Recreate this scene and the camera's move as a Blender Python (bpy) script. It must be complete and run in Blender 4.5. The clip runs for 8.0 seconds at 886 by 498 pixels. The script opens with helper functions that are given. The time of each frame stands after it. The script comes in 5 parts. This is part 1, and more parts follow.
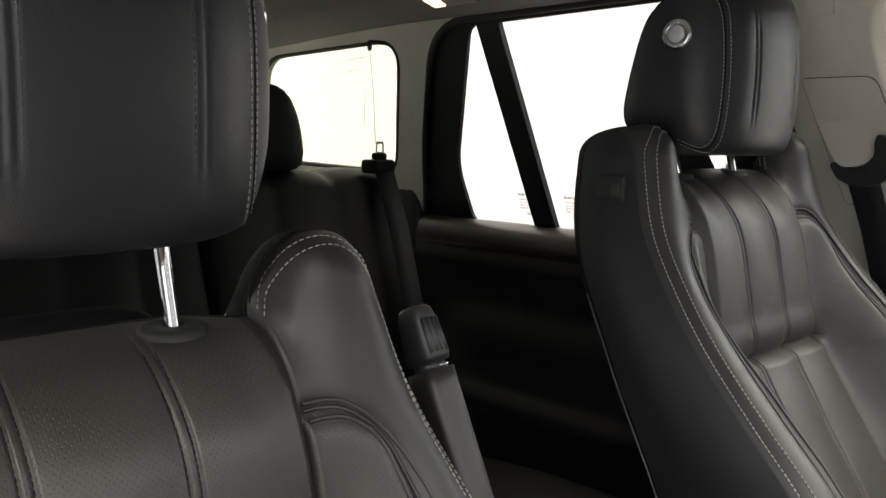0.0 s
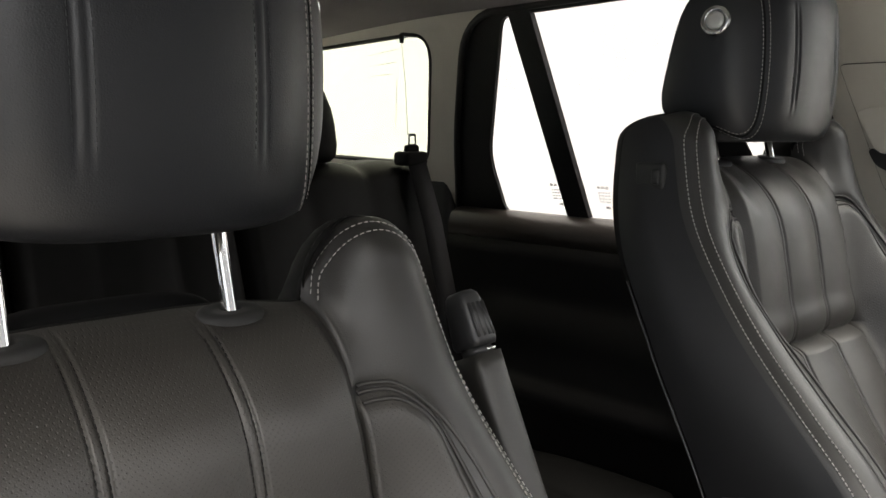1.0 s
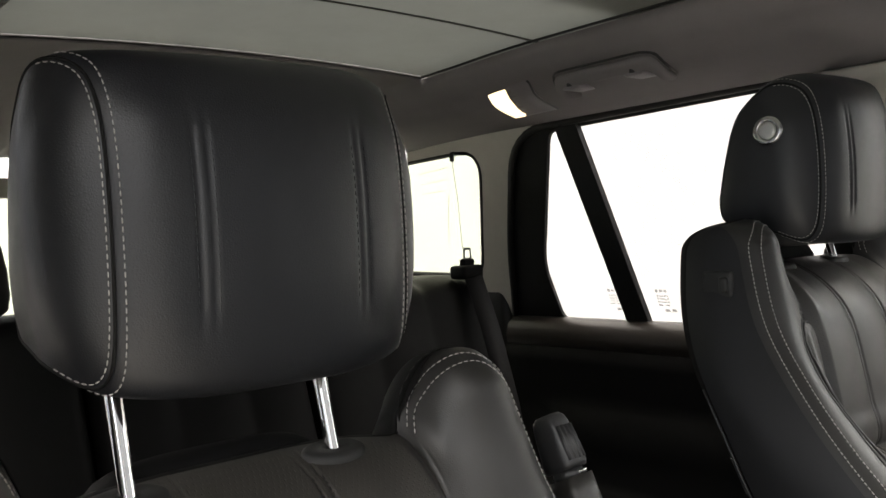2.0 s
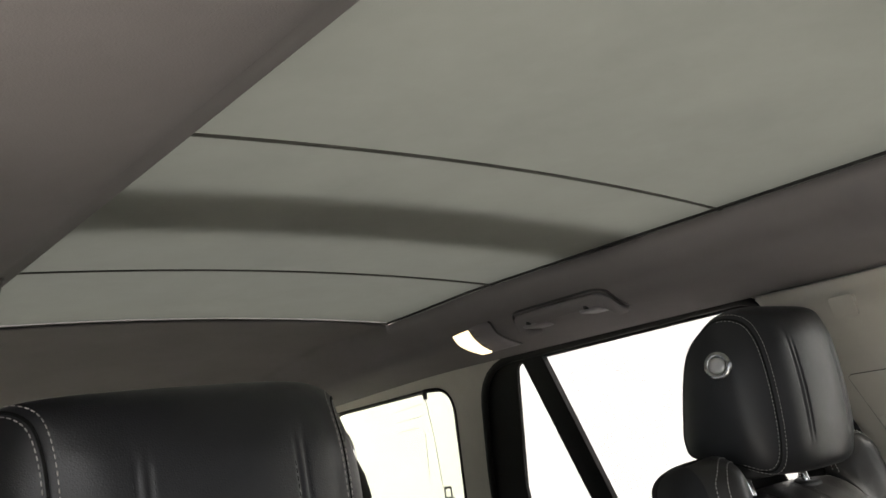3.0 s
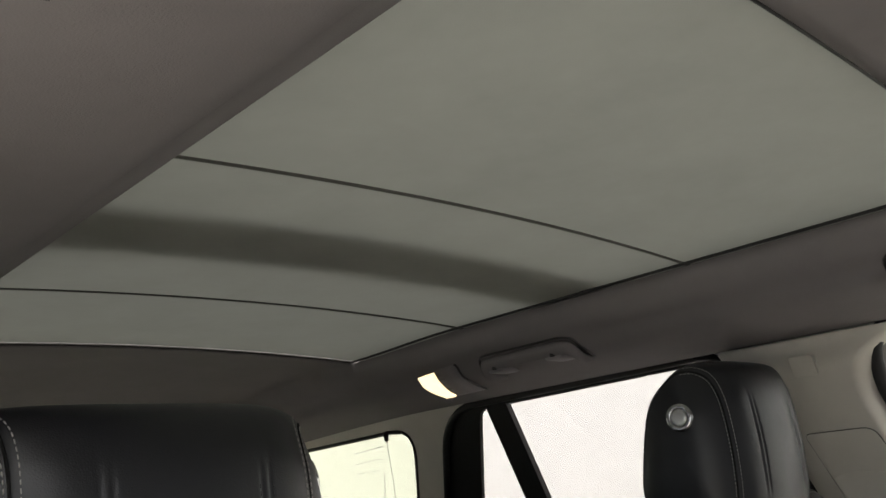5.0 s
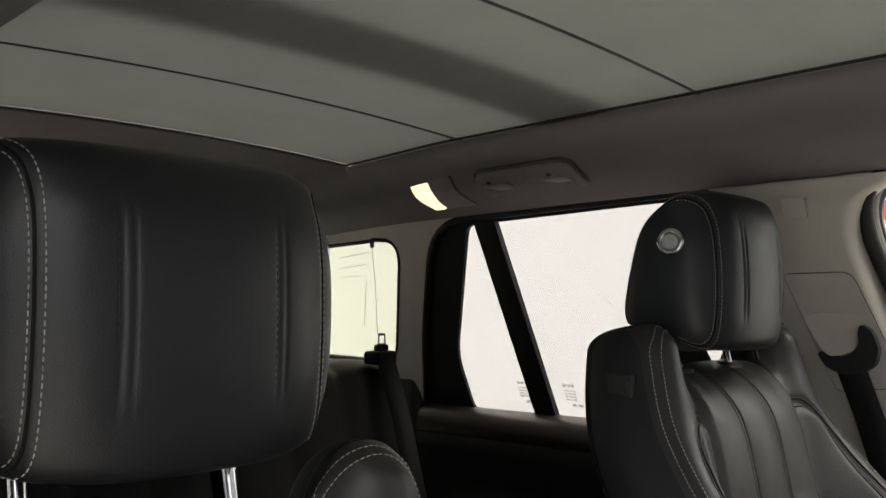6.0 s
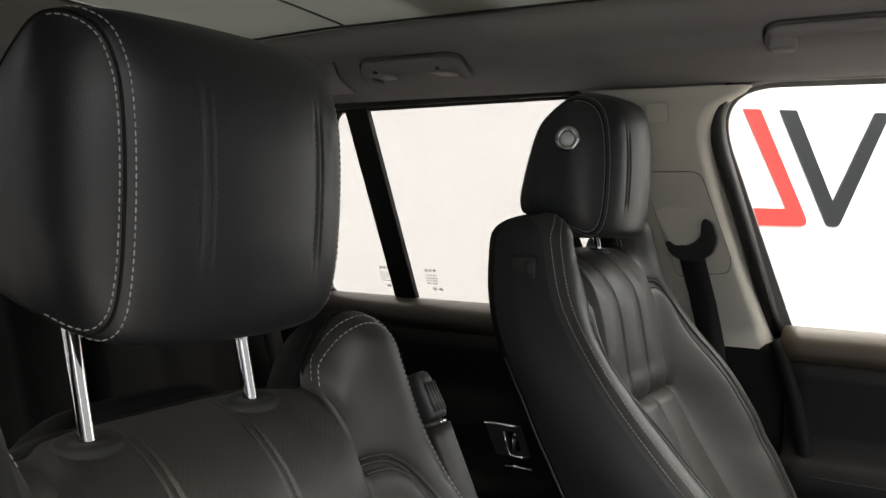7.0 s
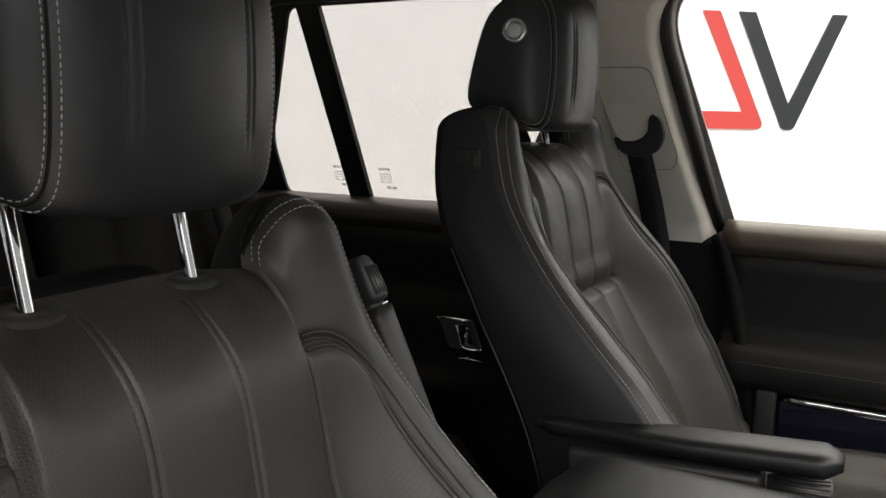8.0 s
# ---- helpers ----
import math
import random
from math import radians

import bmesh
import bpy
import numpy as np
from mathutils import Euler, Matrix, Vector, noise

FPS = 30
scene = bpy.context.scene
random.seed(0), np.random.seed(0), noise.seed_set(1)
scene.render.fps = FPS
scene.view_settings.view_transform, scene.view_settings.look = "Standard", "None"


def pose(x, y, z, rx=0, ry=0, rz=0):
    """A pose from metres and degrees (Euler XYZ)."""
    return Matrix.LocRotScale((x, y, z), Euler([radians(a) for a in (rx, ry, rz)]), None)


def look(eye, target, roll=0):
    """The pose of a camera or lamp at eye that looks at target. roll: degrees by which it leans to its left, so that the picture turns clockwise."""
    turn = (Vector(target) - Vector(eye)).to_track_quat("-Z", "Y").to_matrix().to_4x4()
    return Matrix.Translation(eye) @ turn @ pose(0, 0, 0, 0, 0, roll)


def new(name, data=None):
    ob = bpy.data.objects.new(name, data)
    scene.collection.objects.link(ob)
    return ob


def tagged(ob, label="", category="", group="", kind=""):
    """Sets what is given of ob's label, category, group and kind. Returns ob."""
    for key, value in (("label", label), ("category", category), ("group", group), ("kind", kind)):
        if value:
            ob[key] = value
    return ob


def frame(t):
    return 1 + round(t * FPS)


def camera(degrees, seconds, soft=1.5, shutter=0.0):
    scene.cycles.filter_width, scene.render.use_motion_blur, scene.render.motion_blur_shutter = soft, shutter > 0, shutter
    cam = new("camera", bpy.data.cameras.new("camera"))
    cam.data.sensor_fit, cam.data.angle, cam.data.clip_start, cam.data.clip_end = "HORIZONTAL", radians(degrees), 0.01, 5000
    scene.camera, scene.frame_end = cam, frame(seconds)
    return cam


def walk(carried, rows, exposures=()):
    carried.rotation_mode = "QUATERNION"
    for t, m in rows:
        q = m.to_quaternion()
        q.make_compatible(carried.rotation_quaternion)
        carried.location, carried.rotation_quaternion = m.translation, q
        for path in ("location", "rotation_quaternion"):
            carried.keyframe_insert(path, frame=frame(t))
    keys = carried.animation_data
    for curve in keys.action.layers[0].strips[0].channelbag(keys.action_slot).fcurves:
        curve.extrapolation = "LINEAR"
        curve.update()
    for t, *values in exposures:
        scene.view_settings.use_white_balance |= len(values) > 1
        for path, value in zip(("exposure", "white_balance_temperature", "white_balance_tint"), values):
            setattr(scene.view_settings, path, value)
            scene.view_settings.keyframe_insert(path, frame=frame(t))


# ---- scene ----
cam = camera(54.4, 8.0)
PATH = [
    (0, (-0.585, -0.508, 1.493), (0.813, 0.898, 1.231), 0.7),
    (0.5, (-0.587, -0.507, 1.493), (0.802, 0.907, 1.227), 0.4),
    (1, (-0.604, -0.504, 1.488), (0.751, 0.941, 1.212), 0.1),
    (1.5, (-0.622, -0.499, 1.489), (0.698, 0.986, 1.26), -0.9),
    (2, (-0.641, -0.501, 1.51), (0.656, 1.021, 1.476), -3.3),
    (2.2, (-0.643, -0.509, 1.526), (0.652, 1.013, 1.613), -4.6),
    (3.3, (-0.634, -0.549, 1.562), (0.716, 0.833, 2.081), -8.7),
    (3.5, (-0.636, -0.547, 1.561), (0.727, 0.809, 2.113), -8.5),
    (4, (-0.642, -0.551, 1.561), (0.724, 0.789, 2.143), -7.9),
    (4.2, (-0.639, -0.551, 1.557), (0.726, 0.786, 2.148), -7.7),
    (5.3, (-0.65, -0.544, 1.548), (0.73, 0.825, 2.02), -4.8),
    (5.5, (-0.652, -0.541, 1.545), (0.734, 0.843, 1.948), -3.9),
    (6, (-0.659, -0.521, 1.521), (0.778, 0.862, 1.67), -0.3),
    (6.5, (-0.71, -0.495, 1.512), (0.833, 0.777, 1.514), 1.2),
    (7, (-0.793, -0.443, 1.514), (0.928, 0.57, 1.413), 1.2),
    (7.2, (-0.81, -0.43, 1.513), (0.928, 0.545, 1.357), 1.1),
    (7.5, (-0.804, -0.448, 1.513), (0.927, 0.53, 1.289), 0.8),
    (8, (-0.799, -0.472, 1.496), (0.945, 0.454, 1.185), 1.2),
]
walk(cam, [(t, look(eye, target, roll)) for t, eye, target, roll in PATH],
     [(0.0, -0.2), (2.2, -0.18), (3.3, -0.18), (4.2, -0.22), (5.3, -0.66), (6.0, -0.70), (6.5, -0.66), (7.0, -0.60), (7.4, -0.88), (8.0, -0.86)])

# ---- world, light and exposure ----
world = bpy.data.worlds.new("showroom_light")
scene.world = world
world.use_nodes = True
WN = world.node_tree
WN.nodes["Background"].inputs["Color"].default_value = (1.0, 0.985, 0.975, 1)
_tc = WN.nodes.new("ShaderNodeTexCoord")
_sep = WN.nodes.new("ShaderNodeSeparateXYZ")
_up = WN.nodes.new("ShaderNodeMapRange")
_up.interpolation_type = "SMOOTHSTEP"
for _key, _value in (("From Min", 0.05), ("From Max", 0.6), ("To Min", 0.7), ("To Max", 10.5)):
    _up.inputs[_key].default_value = _value
WN.links.new(_tc.outputs["Generated"], _sep.inputs["Vector"])
WN.links.new(_sep.outputs["Z"], _up.inputs["Value"])
WN.links.new(_up.outputs["Result"], WN.nodes["Background"].inputs["Strength"])
# neutral near the walls, warmer towards the ceiling lamps
_warm = WN.nodes.new("ShaderNodeValToRGB")
_warm.color_ramp.elements[0].position, _warm.color_ramp.elements[1].position = 0.25, 0.65
_warm.color_ramp.elements[0].color = (0.95, 0.965, 1.0, 1)
_warm.color_ramp.elements[1].color = (1.0, 0.925, 0.82, 1)
WN.links.new(_sep.outputs["Z"], _warm.inputs["Fac"])
WN.links.new(_warm.outputs["Color"], WN.nodes["Background"].inputs["Color"])


# ---- materials ----
def material(name, color, rough=0.5, metal=0.0, spec=0.5):
    m = bpy.data.materials.new(name)
    m.use_nodes = True
    b = m.node_tree.nodes["Principled BSDF"]
    b.inputs["Base Color"].default_value = (*color, 1)
    b.inputs["Roughness"].default_value = rough
    b.inputs["Metallic"].default_value = metal
    b.inputs["Specular IOR Level"].default_value = spec
    return m


def node(m, kind, **inputs):
    n = m.node_tree.nodes.new(kind)
    for key, value in inputs.items():
        n.inputs[key.replace("_", " ")].default_value = value
    return n


def wire(m, a, out, b, into):
    m.node_tree.links.new(a.outputs[out], b.inputs[into])


def mottle(m, color, amount, scale, rough=None, rough_amount=0.0):
    """Uneven colour and gloss at two scales."""
    bsdf = m.node_tree.nodes["Principled BSDF"]
    tc = node(m, "ShaderNodeTexCoord")
    big = node(m, "ShaderNodeTexNoise", Scale=scale, Detail=6.0, Roughness=0.65)
    wire(m, tc, "Object", big, "Vector")
    ramp = node(m, "ShaderNodeValToRGB")
    ramp.color_ramp.elements[0].position, ramp.color_ramp.elements[1].position = 0.3, 0.75
    ramp.color_ramp.elements[0].color = (*[c * (1 - amount) for c in color], 1)
    ramp.color_ramp.elements[1].color = (*[min(1, c * (1 + amount)) for c in color], 1)
    wire(m, big, "Fac", ramp, "Fac")
    wire(m, ramp, "Color", bsdf, "Base Color")
    if rough is not None:
        span = node(m, "ShaderNodeMapRange", To_Min=rough - rough_amount, To_Max=rough + rough_amount)
        fine = node(m, "ShaderNodeTexNoise", Scale=scale * 7, Detail=4.0)
        wire(m, tc, "Object", fine, "Vector")
        wire(m, fine, "Fac", span, "Value")
        wire(m, span, "Result", bsdf, "Roughness")
    return tc


def relief(m, tc, heights, strength=0.3, distance=0.001):
    bsdf = m.node_tree.nodes["Principled BSDF"]
    last = None
    for tex, out in heights:
        bump = node(m, "ShaderNodeBump", Strength=strength, Distance=distance)
        wire(m, tc, "Object", tex, "Vector")
        wire(m, tex, out, bump, "Height")
        if last:
            wire(m, last, "Normal", bump, "Normal")
        last = bump
    wire(m, last, "Normal", bsdf, "Normal")
    return last


def leather(name, color, rough=0.42, perforated=False, spec=0.45):
    m = material(name, color, rough, spec=spec)
    tc = mottle(m, color, 0.22, 9.0, rough, 0.06)
    grain = node(m, "ShaderNodeTexVoronoi", Scale=620.0)
    grain.feature = "DISTANCE_TO_EDGE"
    wrinkle = node(m, "ShaderNodeTexNoise", Scale=38.0, Detail=5.0, Roughness=0.6)
    last = relief(m, tc, [(wrinkle, "Fac"), (grain, "Distance")], 0.16, 0.0010)
    if perforated:
        bsdf = m.node_tree.nodes["Principled BSDF"]
        sep = node(m, "ShaderNodeSeparateXYZ")
        wire(m, tc, "Object", sep, "Vector")
        waves = []
        for axis, other, sign in (("X", "Z", 1.0), ("X", "Z", -1.0)):
            mul = node(m, "ShaderNodeMath")
            mul.operation = "MULTIPLY_ADD"
            mul.inputs[1].default_value = sign
            wire(m, sep, other, mul, 0)
            wire(m, sep, axis, mul, 2)
            k = node(m, "ShaderNodeMath")
            k.operation = "MULTIPLY"
            k.inputs[1].default_value = 2 * math.pi / 0.0041
            wire(m, mul, 0, k, 0)
            s = node(m, "ShaderNodeMath")
            s.operation = "SINE"
            wire(m, k, 0, s, 0)
            waves.append(s)
        prod = node(m, "ShaderNodeMath")
        prod.operation = "ADD"
        wire(m, waves[0], 0, prod, 0)
        wire(m, waves[1], 0, prod, 1)
        hole = node(m, "ShaderNodeMapRange", From_Min=1.2, From_Max=1.75, To_Min=1.0, To_Max=0.0)
        wire(m, prod, 0, hole, "Value")
        ramp = next(n for n in m.node_tree.nodes if n.bl_idname == "ShaderNodeValToRGB")
        dark = node(m, "ShaderNodeMix")
        dark.data_type, dark.blend_type = "RGBA", "MULTIPLY"
        deep = node(m, "ShaderNodeMapRange", From_Min=0.0, From_Max=1.0, To_Min=0.40, To_Max=0.0)
        wire(m, hole, "Result", deep, "Value")
        wire(m, deep, "Result", dark, 0)
        wire(m, ramp, "Color", dark, 6)
        dark.inputs[7].default_value = (0.1, 0.1, 0.1, 1)
        wire(m, dark, 2, bsdf, "Base Color")
        bump = node(m, "ShaderNodeBump", Strength=0.45, Distance=0.0006)
        wire(m, hole, "Result", bump, "Height")
        wire(m, last, "Normal", bump, "Normal")
        wire(m, bump, "Normal", bsdf, "Normal")
    return m


def fabric(name, color, rough=0.9, scale=900.0):
    m = material(name, color, rough, spec=0.15)
    tc = mottle(m, color, 0.10, 5.0)
    weave = node(m, "ShaderNodeTexNoise", Scale=scale, Detail=2.0)
    relief(m, tc, [(weave, "Fac")], 0.25, 0.0008)
    return m


def plastic(name, color, rough=0.5, amount=0.12):
    m = material(name, color, rough)
    tc = mottle(m, color, amount, 14.0, rough, 0.06)
    grain = node(m, "ShaderNodeTexNoise", Scale=1100.0, Detail=2.0)
    relief(m, tc, [(grain, "Fac")], 0.15, 0.0005)
    return m


# one black leather in steps: lighter on lit seat fronts, darker for shade
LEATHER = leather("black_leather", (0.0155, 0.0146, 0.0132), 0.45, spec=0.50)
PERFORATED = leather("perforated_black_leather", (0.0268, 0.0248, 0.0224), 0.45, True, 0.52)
SHADED_HIDE = leather("shaded_black_leather", (0.0078, 0.0085, 0.0106), 0.43, spec=0.46)
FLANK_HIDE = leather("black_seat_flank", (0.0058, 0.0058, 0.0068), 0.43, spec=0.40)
# rear leather darkened for the shade deep in the cabin
SHADED_REAR_HIDE = leather("shaded_rear_leather", (0.0060, 0.0060, 0.0057), 0.6)
SHADED_REAR_HIDE.node_tree.nodes["Principled BSDF"].inputs["Specular IOR Level"].default_value = 0.15
LINER = fabric("grey_beige_headlining", (0.182, 0.171, 0.173))
PILLAR = plastic("beige_pillar_trim", (0.49, 0.465, 0.41), 0.48, 0.05)
LINER_PLASTIC = plastic("grey_beige_plastic", (0.19, 0.178, 0.188), 0.6, 0.06)
REVEAL = plastic("grey_reveal_plastic", (0.16, 0.155, 0.15), 0.6)
DARK_TRIM = plastic("dark_grey_plastic", (0.055, 0.052, 0.052), 0.6)
BLACK = plastic("black_plastic", (0.018, 0.018, 0.019), 0.45)
FRONT_SKIN = plastic("black_front_door_trim", (0.0065, 0.0062, 0.0064), 0.55)
FRONT_SKIN.node_tree.nodes["Principled BSDF"].inputs["Specular IOR Level"].default_value = 0.22
DOOR_SKIN = plastic("black_door_trim", (0.0065, 0.0064, 0.0065), 0.7)
DOOR_SKIN.node_tree.nodes["Principled BSDF"].inputs["Specular IOR Level"].default_value = 0.12
# dark door top lifted to brown for the window light on it
LIT_REAR_ROLL = leather("window_lit_rear_top", (0.026, 0.0215, 0.018), 0.42)
# black front door leather, its brown stands for warm light falling on it
WARM_LIT_HIDE = leather("warm_lit_door_leather", (0.048, 0.037, 0.027), 0.40)
FRAME_BLACK = plastic("matt_black_frame", (0.009, 0.009, 0.0095), 0.6)
FRAME_BLACK.node_tree.nodes["Principled BSDF"].inputs["Specular IOR Level"].default_value = 0.25
RUBBER = plastic("black_rubber", (0.012, 0.012, 0.012), 0.65)
CARPET = fabric("black_carpet", (0.016, 0.016, 0.017), 0.95, 500.0)
WEBBING = fabric("black_webbing", (0.014, 0.014, 0.015), 0.7, 1500.0)
GLOSS = material("piano_black_veneer", (0.008, 0.008, 0.016), 0.06, spec=0.6)
GUNMETAL = material("dark_brushed_metal", (0.11, 0.11, 0.115), 0.34, 0.8)
CHROME = material("chrome", (0.86, 0.85, 0.84), 0.07, 1.0)
SATIN = plastic("satin_silver", (0.55, 0.55, 0.54), 0.38, 0.1)
SATIN.node_tree.nodes["Principled BSDF"].inputs["Metallic"].default_value = 0.75
BEZEL = material("brushed_silver", (0.50, 0.50, 0.50), 0.22, 1.0)
THREAD = material("pale_grey_thread", (0.36, 0.345, 0.33), 0.8, spec=0.2)
DARK_THREAD = material("black_thread", (0.006, 0.006, 0.006), 0.8, spec=0.2)
PIPING = leather("dark_piping", (0.022, 0.021, 0.020), 0.5)
WHITE_WALL = material("white_painted_wall", (0.82, 0.815, 0.80), 0.7)
mottle(WHITE_WALL, (0.88, 0.89, 0.90), 0.02, 0.6)
COOL_WALL = plastic("cool_unseen_wall", (0.110, 0.118, 0.130), 0.7, 0.04)
# blue tint cools the light that the unseen west wall sends in
PALE_WALL = plastic("pale_unseen_wall", (0.30, 0.345, 0.41), 0.7, 0.04)
RED = material("red_vinyl", (0.45, 0.048, 0.044), 0.4)
GREY_VINYL = material("dark_grey_vinyl", (0.015, 0.018, 0.021), 0.4)
TILE = plastic("pale_showroom_floor", (0.45, 0.44, 0.42), 0.3, 0.08)
SEAM = fabric("grey_sewn_seam", (0.085, 0.085, 0.078))
PRINT = material("grey_printed_mark", (0.30, 0.30, 0.30), 0.8)
_p = node(PRINT, "ShaderNodeBsdfTransparent")
_x = node(PRINT, "ShaderNodeMixShader", Fac=0.5)
wire(PRINT, PRINT.node_tree.nodes["Principled BSDF"], 0, _x, 1)
wire(PRINT, _p, 0, _x, 2)
wire(PRINT, _x, 0, PRINT.node_tree.nodes["Material Output"], "Surface")

BLIND = fabric("translucent_roof_blind", (0.255, 0.262, 0.238), 0.95)
_b = BLIND.node_tree.nodes["Principled BSDF"]
_t = node(BLIND, "ShaderNodeBsdfTranslucent", Color=(0.385, 0.415, 0.40, 1))
_x = node(BLIND, "ShaderNodeMixShader", Fac=0.039)
wire(BLIND, _b, 0, _x, 1)
wire(BLIND, _t, 0, _x, 2)
wire(BLIND, _x, 0, BLIND.node_tree.nodes["Material Output"], "Surface")


def glass(name, tint):
    m = bpy.data.materials.new(name)
    m.use_nodes = True
    m.node_tree.nodes.remove(m.node_tree.nodes["Principled BSDF"])
    clear = node(m, "ShaderNodeBsdfTransparent", Color=(*tint, 1))
    shine = node(m, "ShaderNodeBsdfGlossy", Roughness=0.02)
    mix = node(m, "ShaderNodeMixShader", Fac=0.03)
    wire(m, clear, 0, mix, 1)
    wire(m, shine, 0, mix, 2)
    wire(m, mix, 0, m.node_tree.nodes["Material Output"], "Surface")
    return m


TINTED = glass("tinted_window_glass", (0.655, 0.65, 0.65))
CLEAR = glass("clear_window_glass", (0.96, 0.97, 0.96))
QUARTER = glass("quarter_window_glass", (0.64, 0.655, 0.595))

LENS = material("lit_lamp_lens", (0.9, 0.85, 0.75), 0.3)
_b = LENS.node_tree.nodes["Principled BSDF"]
_b.inputs["Emission Color"].default_value = (1.0, 0.78, 0.46, 1)
_b.inputs["Emission Strength"].default_value = 2.4


# ---- mesh helpers ----
def mesh_ob(name, verts, faces, mat, parent=None, label="", smooth=True):
    me = bpy.data.meshes.new(name)
    me.from_pydata([tuple(v) for v in verts], [], [tuple(f) for f in faces])
    bm = bmesh.new()
    bm.from_mesh(me)
    bmesh.ops.remove_doubles(bm, verts=bm.verts, dist=1e-5)
    bmesh.ops.recalc_face_normals(bm, faces=bm.faces)
    bm.to_mesh(me)
    bm.free()
    return finish(name, me, mat, parent, label, smooth)


def finish(name, me, mat, parent=None, label="", smooth=True):
    me.materials.append(mat)
    if smooth:
        me.polygons.foreach_set("use_smooth", [True] * len(me.polygons))
    ob = new(name, me)
    if parent:
        ob.parent = parent
    if label:
        ob["label"] = label
    return ob


def part(name, bm, mat, parent=None, label="", smooth=True):
    me = bpy.data.meshes.new(name)
    bmesh.ops.recalc_face_normals(bm, faces=bm.faces)
    bm.to_mesh(me)
    bm.free()
    return finish(name, me, mat, parent, label, smooth)


def thing(name, label, category, at=(0, 0, 0), group="", kind=""):
    ob = new(name)
    ob.empty_display_size = 0.05
    ob.location = at
    return tagged(ob, label, category, group, kind)


def crisp(ob, degrees=40):
    """Smooth shading that keeps the sharper edges."""
    me = ob.data
    bm = bmesh.new()
    bm.from_mesh(me)
    for e in bm.edges:
        if len(e.link_faces) == 2 and e.calc_face_angle(0) > radians(degrees):
            e.smooth = False
    bm.to_mesh(me)
    bm.free()
    return ob


def grid(rows, close_u=False, close_v=False):
    """Verts and quads of a grid of points."""
    n, k = len(rows), len(rows[0])
    verts = [p for r in rows for p in r]
    faces = []
    for i in range(n if close_v else n - 1):
        for j in range(k if close_u else k - 1):
            a, b = i * k + j, i * k + (j + 1) % k
            c, d = ((i + 1) % n) * k + (j + 1) % k, ((i + 1) % n) * k + j
            faces.append((a, b, c, d))
    return verts, faces


def merge(*pieces):
    verts, faces = [], []
    for v, f in pieces:
        o = len(verts)
        verts += list(v)
        faces += [tuple(i + o for i in q) for q in f]
    return verts, faces


def capped(rings):
    verts, faces = grid(rings, close_u=True)
    k = len(rings[0])
    faces.append(tuple(range(k))[::-1])
    faces.append(tuple(range(len(verts) - k, len(verts))))
    return verts, faces


def spline(tab):
    """A smooth curve through (x, y) pairs."""
    xs, ys = np.array([p[0] for p in tab], float), np.array([p[1] for p in tab], float)
    slope = np.gradient(ys, xs)

    def f(x):
        x = min(max(x, xs[0]), xs[-1])
        i = min(max(int(np.searchsorted(xs, x)) - 1, 0), len(xs) - 2)
        h = xs[i + 1] - xs[i]
        t = (x - xs[i]) / h
        return float((2 * t**3 - 3 * t**2 + 1) * ys[i] + (t**3 - 2 * t**2 + t) * h * slope[i] + (3 * t**2 - 2 * t**3) * ys[i + 1] + (t**3 - t**2) * h * slope[i + 1])
    return f


def ease(a, b, x):
    t = min(max((x - a) / (b - a), 0.0), 1.0)
    return t * t * (3 - 2 * t)


def resample(points, step):
    pts = [Vector(p) for p in points]
    out, left = [pts[0].copy()], step
    for a, b in zip(pts, pts[1:]):
        d = (b - a).length
        pos = 0.0
        while d - pos >= left:
            pos += left
            out.append(a.lerp(b, pos / d))
            left = step
        left -= d - pos
    return out


def tube(points, radius, sides=8, closed=False):
    pts = [Vector(p) for p in points]
    rings = []
    n = len(pts)
    side = None
    for i, p in enumerate(pts):
        a = pts[(i - 1) % n] if closed or i else p
        b = pts[(i + 1) % n] if closed or i < n - 1 else p
        d = (b - a).normalized()
        if side is None:
            side = d.orthogonal().normalized()
        side = (side - d * side.dot(d)).normalized()
        up = d.cross(side)
        rings.append([p + radius * (math.cos(2 * math.pi * k / sides) * side + math.sin(2 * math.pi * k / sides) * up) for k in range(sides)])
    return grid(rings, close_u=True, close_v=True) if closed else capped(rings)


def stitches(points, step=0.0045, long=0.0030, r=0.00042):
    """Thread: a row of short raised dashes along a line."""
    pieces = []
    pts = resample(points, step)
    for a, b in zip(pts, pts[1:]):
        d = (b - a).normalized()
        s = d.orthogonal().normalized()
        u = d.cross(s)
        m = (a + b) / 2
        ends = []
        for e, k in ((-0.5, 0.55), (-0.3, 1.0), (0.3, 1.0), (0.5, 0.55)):
            c = m + d * long * e
            ends.append([c + r * k * s, c + r * k * u, c - r * k * s, c - r * k * u])
        pieces.append(capped(ends))
    return merge(*pieces)


def rblock(cx, cy, cz, sx, sy, sz, r, seg=3, bm=None):
    bm = bm or bmesh.new()
    made = bmesh.ops.create_cube(bm, size=1.0)["verts"]
    for v in made:
        v.co = Vector((cx + v.co.x * sx, cy + v.co.y * sy, cz + v.co.z * sz))
    edges = list({e for v in made for e in v.link_edges})
    bmesh.ops.bevel(bm, geom=edges, offset=min(r, 0.49 * min(sx, sy, sz)), segments=seg, profile=0.5, affect="EDGES")
    return bm


